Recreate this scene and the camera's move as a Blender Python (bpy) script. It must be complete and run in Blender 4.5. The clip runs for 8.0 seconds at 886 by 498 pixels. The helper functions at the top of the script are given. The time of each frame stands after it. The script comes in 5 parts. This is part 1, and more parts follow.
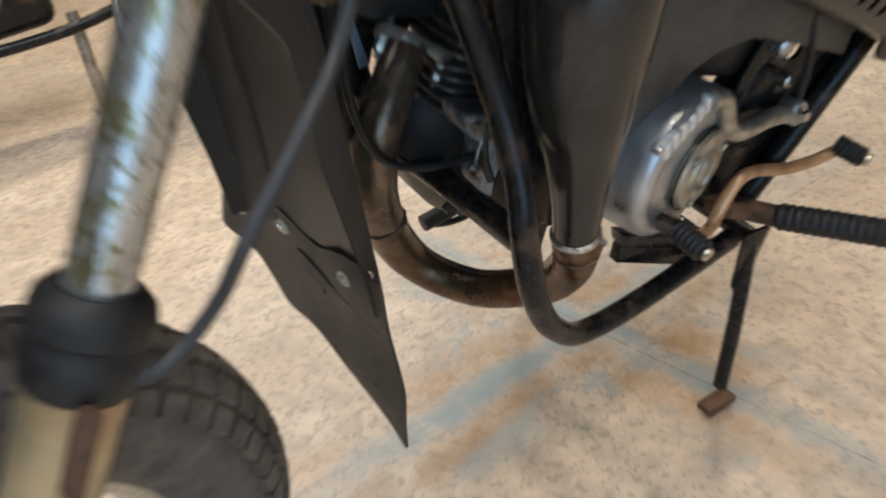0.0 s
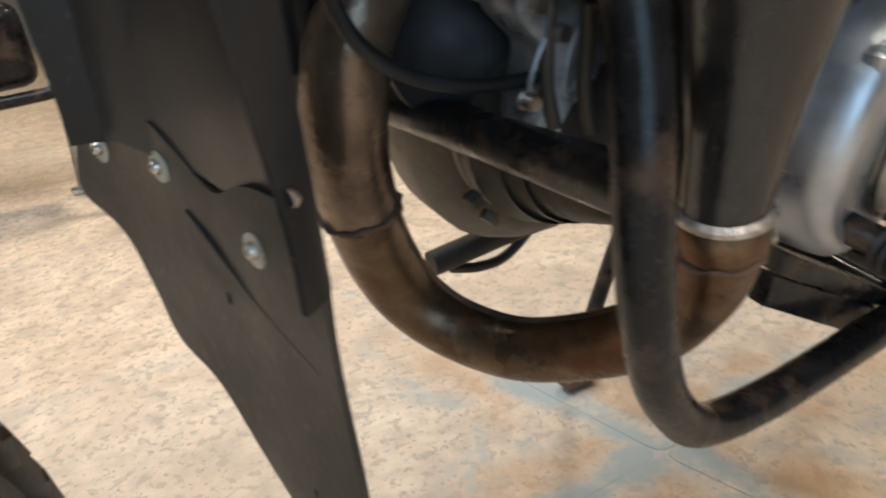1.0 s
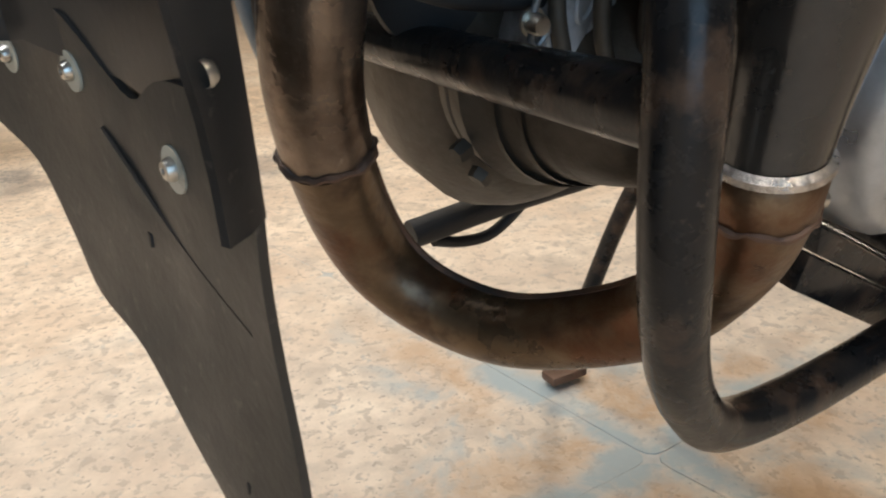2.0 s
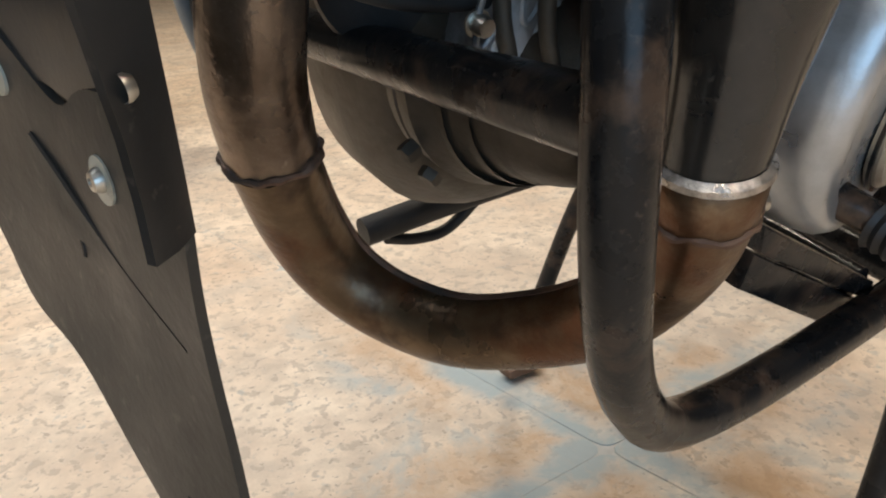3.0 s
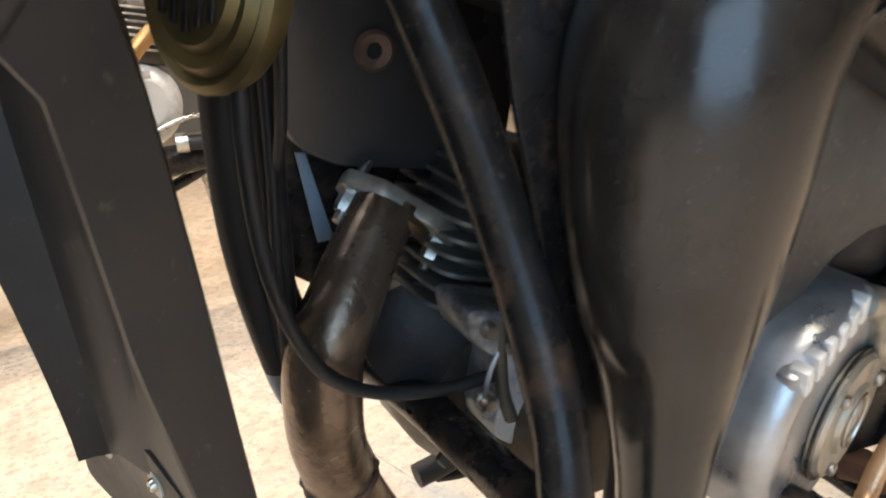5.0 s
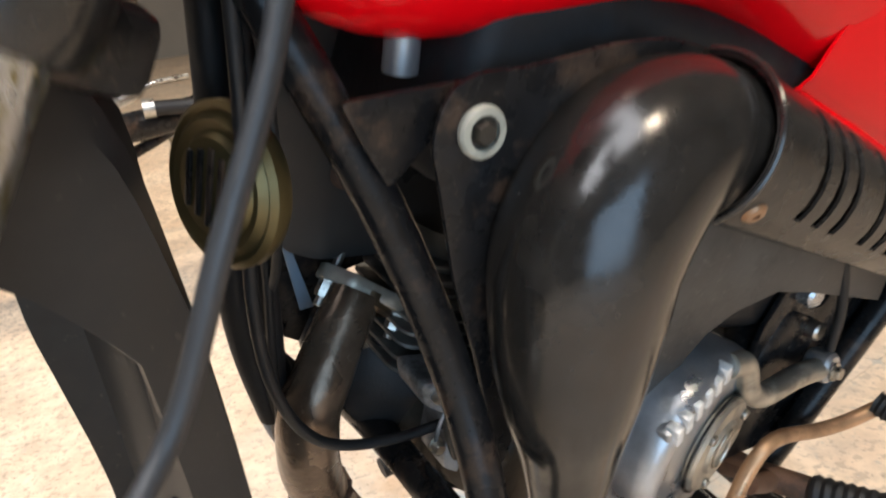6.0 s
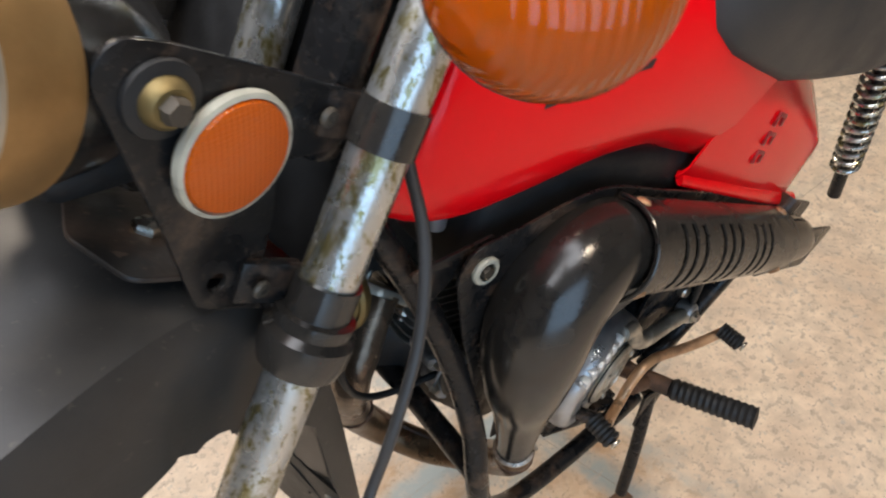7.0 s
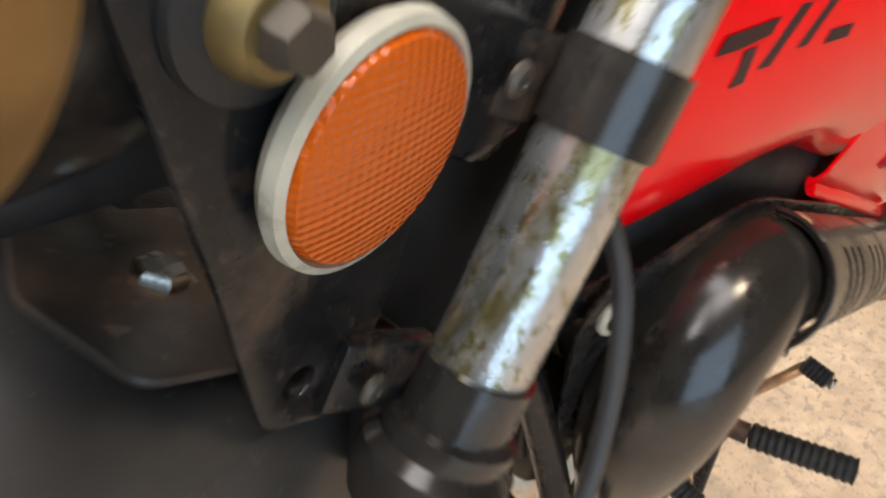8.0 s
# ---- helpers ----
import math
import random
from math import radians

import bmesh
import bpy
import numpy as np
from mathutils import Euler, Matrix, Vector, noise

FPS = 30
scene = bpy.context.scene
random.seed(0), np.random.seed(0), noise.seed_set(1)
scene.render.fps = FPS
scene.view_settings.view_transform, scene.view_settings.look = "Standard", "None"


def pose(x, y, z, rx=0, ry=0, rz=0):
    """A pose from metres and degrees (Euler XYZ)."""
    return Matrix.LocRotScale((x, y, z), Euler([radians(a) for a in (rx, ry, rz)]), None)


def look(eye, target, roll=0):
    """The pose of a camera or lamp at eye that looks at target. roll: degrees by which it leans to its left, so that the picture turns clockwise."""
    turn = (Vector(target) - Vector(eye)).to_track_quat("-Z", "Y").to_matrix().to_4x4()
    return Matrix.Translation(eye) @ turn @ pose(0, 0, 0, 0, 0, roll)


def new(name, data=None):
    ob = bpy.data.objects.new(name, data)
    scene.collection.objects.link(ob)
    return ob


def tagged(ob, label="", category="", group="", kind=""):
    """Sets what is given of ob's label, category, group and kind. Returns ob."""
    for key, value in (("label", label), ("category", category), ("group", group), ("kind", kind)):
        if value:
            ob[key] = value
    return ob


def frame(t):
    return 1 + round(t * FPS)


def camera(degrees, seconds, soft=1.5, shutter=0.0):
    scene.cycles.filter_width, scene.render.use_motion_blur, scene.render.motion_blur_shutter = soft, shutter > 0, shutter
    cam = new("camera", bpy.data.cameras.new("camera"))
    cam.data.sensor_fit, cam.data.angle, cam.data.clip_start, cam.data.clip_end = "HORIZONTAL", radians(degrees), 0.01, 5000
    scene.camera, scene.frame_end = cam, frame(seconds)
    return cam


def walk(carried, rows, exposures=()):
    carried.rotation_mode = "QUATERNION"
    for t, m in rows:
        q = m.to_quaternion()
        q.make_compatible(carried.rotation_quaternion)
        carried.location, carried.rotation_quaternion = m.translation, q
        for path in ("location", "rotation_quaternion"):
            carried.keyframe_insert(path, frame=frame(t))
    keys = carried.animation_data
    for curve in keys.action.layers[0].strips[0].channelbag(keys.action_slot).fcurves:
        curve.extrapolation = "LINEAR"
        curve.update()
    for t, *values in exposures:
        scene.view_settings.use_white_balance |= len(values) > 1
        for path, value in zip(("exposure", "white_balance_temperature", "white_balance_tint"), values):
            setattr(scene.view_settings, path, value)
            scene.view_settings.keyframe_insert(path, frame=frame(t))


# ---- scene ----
cam = camera(60.0, 8.0, soft=2.0, shutter=0.4)
# seconds, x, y, z, yaw, pitch, roll
PATH = [
    (0, 0.0304, -0.7074, 0.8381, -28.29, -33.86, -8.12),
    (0.2, 0.0832, -0.5802, 0.6759, -30.59, -30.10, -6.72),
    (0.4, 0.1238, -0.5426, 0.5796, -30.44, -26.03, -6.31),
    (0.5, 0.1421, -0.5313, 0.5570, -30.65, -24.57, -6.86),
    (0.7, 0.1588, -0.5143, 0.5647, -30.01, -23.07, -7.48),
    (1, 0.1376, -0.4843, 0.5737, -28.39, -22.58, -5.04),
    (1.2, 0.1230, -0.4583, 0.5495, -28.36, -21.97, -2.85),
    (1.5, 0.1452, -0.4359, 0.5265, -28.25, -22.19, -2.29),
    (3, 0.1765, -0.4330, 0.5316, -32.56, -23.81, -1.06),
    (3.5, 0.1700, -0.4277, 0.5466, -30.86, -21.99, -1.96),
    (3.8, 0.1636, -0.4328, 0.5697, -29.35, -20.03, -2.17),
    (4, 0.1640, -0.4369, 0.5917, -29.54, -18.73, -3.60),
    (4.3, 0.1642, -0.4498, 0.6505, -28.78, -18.98, -5.36),
    (4.5, 0.1559, -0.4663, 0.6682, -28.18, -17.15, -5.61),
    (4.6, 0.1518, -0.4707, 0.6679, -28.18, -16.60, -5.25),
    (4.8, 0.1584, -0.4876, 0.6874, -28.23, -16.59, -5.56),
    (5, 0.1694, -0.5085, 0.7060, -27.96, -16.70, -6.13),
    (5.2, 0.1733, -0.5310, 0.7218, -27.77, -17.68, -6.30),
    (6.3, 0.1367, -0.5967, 0.9513, -31.51, -29.41, -3.53),
    (6.5, 0.1239, -0.6197, 1.0377, -32.24, -35.07, -2.33),
    (6.8, 0.0697, -0.6561, 1.1536, -34.77, -38.11, -2.34),
    (7.2, 0.0286, -0.6318, 1.1859, -36.15, -39.97, -2.52),
    (7.5, 0.0206, -0.6007, 1.1801, -36.38, -40.49, -3.00),
    (7.8, 0.0365, -0.5255, 1.1376, -37.26, -40.24, -1.96),
    (8, 0.0612, -0.4603, 1.0809, -39.98, -39.00, 0.19),
]
walk(cam, [(t, pose(x, y, z, 90 + pitch, 0, yaw) @ pose(0, 0, 0, 0, 0, roll)) for t, x, y, z, yaw, pitch, roll in PATH],
     [(0.0, -0.10, 6500, 10), (0.5, 0.02, 6500, 10), (1.0, 0.08, 6500, 10), (3.0, 0.12, 6500, 10), (3.5, 0.12, 6500, 10), (4.5, 0.14, 6550, 11), (5.0, 0.62, 6650, 12), (5.2, 0.62, 6650, 12), (6.5, 0.32, 6650, 13), (7.0, 0.10, 6650, 13), (7.5, 0.05, 6600, 12), (8.0, 0.35, 7200, 15)])

# ---- world and lights ----
world = bpy.data.worlds.new("room_air")
scene.world = world
world.use_nodes = True
world.node_tree.nodes["Background"].inputs[0].default_value = (0.75, 0.85, 1.0, 1)
world.node_tree.nodes["Background"].inputs[1].default_value = 0.01
scene.view_settings.exposure = 0.0


def area(name, at, target, sx, sy, power, colour):
    lamp = bpy.data.lights.new(name, "AREA")
    lamp.shape, lamp.size, lamp.size_y, lamp.energy, lamp.color = "RECTANGLE", sx, sy, power, colour
    ob = new(name, lamp)
    ob.matrix_world = look(at, target)
    return ob


# daylight through the open doorway; unseen panel and three unseen lamps added overhead
area("doorway_light", (-0.95, -3.12, 1.30), (-0.85, -1.2, 1.15), 2.4, 2.3, 46, (0.47, 0.72, 1.0))
# the panel is added so the mudguard's crown catches cool light
area("ceiling_panel_light", (-0.65, -0.30, 2.84), (-0.65, -0.30, 0), 2.3, 2.3, 94, (0.90, 0.94, 1.0))
area("ceiling_lamp_light", (0.75, -1.3, 2.86), (0.75, -1.2, 0), 0.35, 0.35, 16, (1.0, 0.83, 0.62))
area("ceiling_lamp_light", (2.3, 0.9, 2.86), (2.3, 0.9, 0), 0.35, 0.35, 28, (1.0, 0.87, 0.70))
area("ceiling_lamp_light", (0.4, 2.6, 2.86), (0.4, 2.6, 0), 0.35, 0.35, 44, (1.0, 0.87, 0.70))


# ---- materials ----
def material(name, colour, rough=0.5, metal=0.0, var=0.25, scale=30.0, bump=0.1, bump_scale=200.0, stain=None, stain_scale=6.0,
             stain_at=(0.5, 0.62), coat=0.0, rough_var=0.15, stretch=(1, 1, 1), spec=0.5, spots=None, spots_scale=90.0, spots_at=(0.6, 0.66)):
    """Principled surface: base colour varied at two sizes, stains of a second colour, grain as bump."""
    m = bpy.data.materials.new(name)
    m.use_nodes = True
    nt = m.node_tree
    N, L = nt.nodes, nt.links
    p = N["Principled BSDF"]
    tc = N.new("ShaderNodeTexCoord")
    mp = N.new("ShaderNodeMapping")
    mp.inputs["Scale"].default_value = stretch
    L.new(tc.outputs["Object"], mp.inputs["Vector"])

    def noise_at(s, detail=6.0, rough_=0.6):
        n = N.new("ShaderNodeTexNoise")
        n.inputs["Scale"].default_value, n.inputs["Detail"].default_value, n.inputs["Roughness"].default_value = s, detail, rough_
        L.new(mp.outputs["Vector"], n.inputs["Vector"])
        return n.outputs["Fac"]

    def ramp(fac, a, b, lo, hi):
        r = N.new("ShaderNodeMapRange")
        r.inputs["From Min"].default_value, r.inputs["From Max"].default_value = a, b
        r.inputs["To Min"].default_value, r.inputs["To Max"].default_value = lo, hi
        L.new(fac, r.inputs["Value"])
        return r.outputs["Result"]

    def mix(fac, a, b, kind="MIX"):
        x = N.new("ShaderNodeMix")
        x.data_type, x.blend_type = "RGBA", kind
        for sock, v in ((x.inputs[0], fac), (x.inputs[6], a), (x.inputs[7], b)):
            if isinstance(v, (int, float)):
                sock.default_value = v
            elif isinstance(v, tuple):
                sock.default_value = (*v, 1) if len(v) == 3 else v
            else:
                L.new(v, sock)
        return x.outputs[2]

    lo = tuple(c * (1 - var) for c in colour)
    hi = tuple(min(1.0, c * (1 + var)) for c in colour)
    col = mix(ramp(noise_at(scale), 0.3, 0.7, 0, 1), lo, hi)
    if stain:
        col = mix(ramp(noise_at(stain_scale, 8.0, 0.65), stain_at[0], stain_at[1], 0, 0.9), col, stain)
    if spots:
        col = mix(ramp(noise_at(spots_scale, 3.0, 0.6), spots_at[0], spots_at[1], 0, 0.85), col, spots)
    L.new(col, p.inputs["Base Color"])
    L.new(ramp(noise_at(scale * 0.5), 0.3, 0.7, max(0.02, rough - rough_var), min(1, rough + rough_var)), p.inputs["Roughness"])
    p.inputs["Metallic"].default_value = metal
    p.inputs["Coat Weight"].default_value = coat
    p.inputs["Coat Roughness"].default_value = 0.06
    p.inputs["Specular IOR Level"].default_value = spec
    if bump:
        b = N.new("ShaderNodeBump")
        b.inputs["Strength"].default_value, b.inputs["Distance"].default_value = bump, 0.002
        L.new(noise_at(bump_scale, 4.0), b.inputs["Height"])
        L.new(b.outputs["Normal"], p.inputs["Normal"])
    return m


M_PLASTIC = material("black_plastic", (0.032, 0.031, 0.030), 0.36, var=0.25, scale=14, bump=0.05, bump_scale=260, stain=(0.052, 0.046, 0.040), stain_scale=5, stain_at=(0.45, 0.85), spots=(0.05, 0.045, 0.038), spots_scale=130, spots_at=(0.66, 0.72))
M_RUBBERSHEET = material("rubber_sheet", (0.026, 0.0245, 0.022), 0.50, var=0.2, scale=20, bump=0.2, bump_scale=150, stain=(0.055, 0.046, 0.036), stain_scale=7, stain_at=(0.5, 0.8), spots=(0.07, 0.062, 0.052), spots_scale=110, spots_at=(0.62, 0.7))
M_PAINT = material("black_frame_paint", (0.011, 0.011, 0.0115), 0.28, var=0.3, scale=60, bump=0.15, bump_scale=120, stain=(0.075, 0.048, 0.033), stain_scale=22, stain_at=(0.53, 0.66), spots=(0.06, 0.045, 0.035), spots_scale=260, spots_at=(0.62, 0.72), spec=0.26)
M_GLOSS = material("black_gloss_paint", (0.020, 0.0182, 0.0162), 0.19, var=0.3, scale=40, bump=0.10, bump_scale=90, stain=(0.045, 0.038, 0.031), stain_scale=9, stain_at=(0.53, 0.80), coat=0.0, spec=0.60, rough_var=0.08, spots=(0.05, 0.045, 0.04), spots_scale=260, spots_at=(0.68, 0.72))
M_DUSTY = material("dusty_black_sheet", (0.080, 0.070, 0.059), 0.62, var=0.35, scale=18, bump=0.15, bump_scale=160, stain=(0.022, 0.020, 0.018), stain_scale=10, stain_at=(0.5, 0.68), spots=(0.11, 0.095, 0.08), spots_scale=120, spots_at=(0.62, 0.7))
M_GUARD = material("weathered_black_plastic", (0.032, 0.031, 0.030), 0.36, var=0.4, scale=9, bump=0.06, bump_scale=260, stain=(0.040, 0.033, 0.026), stain_scale=9, stain_at=(0.48, 0.72), spec=0.32, spots=(0.07, 0.06, 0.05), spots_scale=130, spots_at=(0.65, 0.71))
M_RUSTPLATE = material("rust_stained_black_plate", (0.026, 0.021, 0.018), 0.5, var=0.3, scale=20, bump=0.2, bump_scale=140, stain=(0.080, 0.050, 0.034), stain_scale=14, stain_at=(0.48, 0.64), spots=(0.15, 0.10, 0.07), spots_scale=90, spots_at=(0.62, 0.7))
M_HEAT = material("heated_steel", (0.200, 0.145, 0.103), 0.27, 0.65, var=0.55, scale=16, bump=0.3, bump_scale=130, stain=(0.05, 0.026, 0.016), stain_scale=13, stain_at=(0.45, 0.60), spots=(0.27, 0.21, 0.16), spots_scale=200, spots_at=(0.62, 0.72))
M_CASE = material("blue_grey_casting", (0.40, 0.43, 0.46), 0.40, 0.5, var=0.3, scale=30, bump=0.3, bump_scale=160, stain=(0.07, 0.07, 0.065), stain_scale=16, stain_at=(0.47, 0.62))
M_FIN = material("grey_cast_fins", (0.20, 0.19, 0.17), 0.45, 0.5, var=0.3, scale=40, bump=0.2, bump_scale=160, stain=(0.08, 0.07, 0.055), stain_scale=18, stain_at=(0.48, 0.66))
M_HEAT_RAW = material("browned_steel", (0.150, 0.100, 0.058), 0.33, 0.7, var=0.4, scale=22, bump=0.3, bump_scale=140, stain=(0.11, 0.045, 0.020), stain_scale=12, stain_at=(0.48, 0.60), spots=(0.065, 0.040, 0.026), spots_scale=45, spots_at=(0.52, 0.72))
M_WELD = material("weld_bead", (0.5, 0.45, 0.4), 0.35, 0.9, var=0.4, scale=200, bump=0.6, bump_scale=300)
M_RED = material("red_paint", (0.95, 0.003, 0.008), 0.20, var=0.05, scale=4, bump=0.0, coat=0.14, rough_var=0.05, spec=0.22)
M_CHROME = material("pitted_chrome", (0.54, 0.55, 0.54), 0.28, 0.85, var=0.2, scale=60, bump=0.3, bump_scale=100, stain=(0.27, 0.235, 0.10), stain_scale=55, stain_at=(0.50, 0.60), rough_var=0.12, stretch=(1, 1, 0.45), spots=(0.20, 0.17, 0.065), spots_scale=220, spots_at=(0.56, 0.64))
M_SHIELD = material("black_shield_paint", (0.022, 0.0203, 0.0183), 0.23, var=0.3, scale=40, bump=0.12, bump_scale=90, stain=(0.03, 0.022, 0.017), stain_scale=12, stain_at=(0.56, 0.75), spec=0.36, spots=(0.1, 0.085, 0.07), spots_scale=160, spots_at=(0.67, 0.71))
M_STEEL = material("zinc_steel", (0.55, 0.53, 0.48), 0.35, 1.0, var=0.25, scale=80, bump=0.1)
M_ALLOY = material("cast_alloy", (0.48, 0.50, 0.52), 0.36, 0.78, var=0.2, scale=35, bump=0.18, bump_scale=240, stain=(0.44, 0.43, 0.40), stain_scale=5, stain_at=(0.4, 0.8))
M_DIRTYALLOY = material("dirty_alloy", (0.095, 0.083, 0.067), 0.52, 0.55, var=0.3, scale=30, bump=0.3, bump_scale=160, stain=(0.045, 0.035, 0.025), stain_scale=14, stain_at=(0.45, 0.66), spots=(0.08, 0.065, 0.05), spots_scale=60, spots_at=(0.52, 0.7))
M_BRASS = material("yellowed_steel", (0.42, 0.25, 0.10), 0.46, 0.7, var=0.3, scale=12, bump=0.08, stain=(0.22, 0.13, 0.05), stain_scale=8, stain_at=(0.5, 0.75))
M_HORN = material("gold_passivated", (0.20, 0.15, 0.065), 0.42, 0.8, var=0.2, scale=20, bump=0.05)
M_TAN = material("copper_tan_lever", (0.60, 0.36, 0.20), 0.38, 0.5, var=0.15, scale=30, bump=0.08, stain=(0.35, 0.2, 0.11), stain_scale=20)
M_RUBBER = material("black_rubber", (0.011, 0.011, 0.0115), 0.6, var=0.3, scale=60, bump=0.2, bump_scale=220)
M_TYRE = material("tyre_rubber", (0.115, 0.099, 0.084), 0.85, var=0.4, scale=40, bump=0.4, bump_scale=120, stain=(0.19, 0.16, 0.13), stain_scale=14, spots=(0.12, 0.1, 0.08), spots_scale=60, spots_at=(0.55, 0.66))
M_FORKLOW = material("fork_slider_alloy", (0.52, 0.42, 0.26), 0.42, 0.6, var=0.25, scale=18, bump=0.12, stain=(0.34, 0.18, 0.07), stain_scale=8, stain_at=(0.45, 0.7))
M_RUST = material("rusty_steel", (0.15, 0.085, 0.055), 0.6, 0.4, var=0.35, scale=40, bump=0.3, bump_scale=140, stain=(0.05, 0.04, 0.035), stain_scale=14)
M_GREY = material("grey_plastic", (0.034, 0.035, 0.037), 0.5, var=0.12, scale=20, bump=0.2, bump_scale=320)
M_WHITE = material("off_white_plastic", (0.66, 0.66, 0.63), 0.4, var=0.08, scale=30, bump=0.05)
M_DECAL = material("dark_decal", (0.03, 0.012, 0.014), 0.35, var=0.1, scale=30, bump=0.0)
M_REDDARK = material("dark_red_print", (0.30, 0.010, 0.014), 0.4, var=0.1, scale=30, bump=0.0)
M_WALL = material("plaster_wall", (0.22, 0.21, 0.19), 0.85, var=0.1, scale=3, bump=0.3, bump_scale=60, stain=(0.16, 0.145, 0.125), stain_scale=1.2)
M_BLUE = material("blue_plastic", (0.22, 0.28, 0.34), 0.45, var=0.1, scale=20, bump=0.05)
M_MIRROR = material("reflector_bowl", (0.66, 0.70, 0.73), 0.34, 1.0, var=0.05, scale=30, bump=0.0, rough_var=0.04)


def lens_material(name, colour, rough, trans, ribs=0.0, rib_dir=0, relief=0.5, grid=False):
    m = bpy.data.materials.new(name)
    m.use_nodes = True
    N, L = m.node_tree.nodes, m.node_tree.links
    p = N["Principled BSDF"]
    p.inputs["Base Color"].default_value = (*colour, 1)
    p.inputs["Roughness"].default_value = rough
    p.inputs["Transmission Weight"].default_value = trans
    p.inputs["IOR"].default_value = 1.45
    if ribs:
        tc = N.new("ShaderNodeTexCoord")
        w = N.new("ShaderNodeTexWave")
        w.bands_direction = "XYZ"[rib_dir]
        w.inputs["Scale"].default_value, w.inputs["Distortion"].default_value = ribs, 0.2
        L.new(tc.outputs["Object"], w.inputs["Vector"])
        b = N.new("ShaderNodeBump")
        b.inputs["Strength"].default_value, b.inputs["Distance"].default_value = relief, 0.002
        L.new(w.outputs["Color"], b.inputs["Height"])
        if grid:
            w2 = N.new("ShaderNodeTexWave")
            w2.bands_direction = "X"
            w2.inputs["Scale"].default_value = ribs * 0.8
            L.new(tc.outputs["Object"], w2.inputs["Vector"])
            both = N.new("ShaderNodeMath")
            both.operation = "ADD"
            L.new(w.outputs["Fac"], both.inputs[0])
            L.new(w2.outputs["Fac"], both.inputs[1])
            L.new(both.outputs[0], b.inputs["Height"])
        L.new(b.outputs["Normal"], p.inputs["Normal"])
    return m


M_AMBER = lens_material("amber_lens", (0.88, 0.17, 0.002), 0.08, 0.60, 75, 0, 0.25)
M_REFLEX = lens_material("amber_reflector", (0.56, 0.095, 0.003), 0.16, 0.0, 125, 2, 0.22, True)
M_GLASS = lens_material("headlight_glass", (0.95, 0.98, 1.0), 0.05, 0.95, 22, 1)
M_CAPALLOY = material("worn_cap_alloy", (0.50, 0.46, 0.38), 0.4, 0.7, var=0.25, scale=40, bump=0.15, stain=(0.26, 0.23, 0.19), stain_scale=18)
M_BRIGHT = material("bright_milled_alloy", (0.86, 0.86, 0.84), 0.45, 0.25, var=0.15, scale=80, bump=0.1)
M_RIM = material("worn_white_paint", (0.47, 0.46, 0.38), 0.45, 0.1, var=0.15, scale=60, bump=0.15, stain=(0.18, 0.15, 0.11), stain_scale=40, stain_at=(0.55, 0.66))
M_CLEAR = lens_material("clear_bulb", (1, 1, 1), 0.02, 0.95)


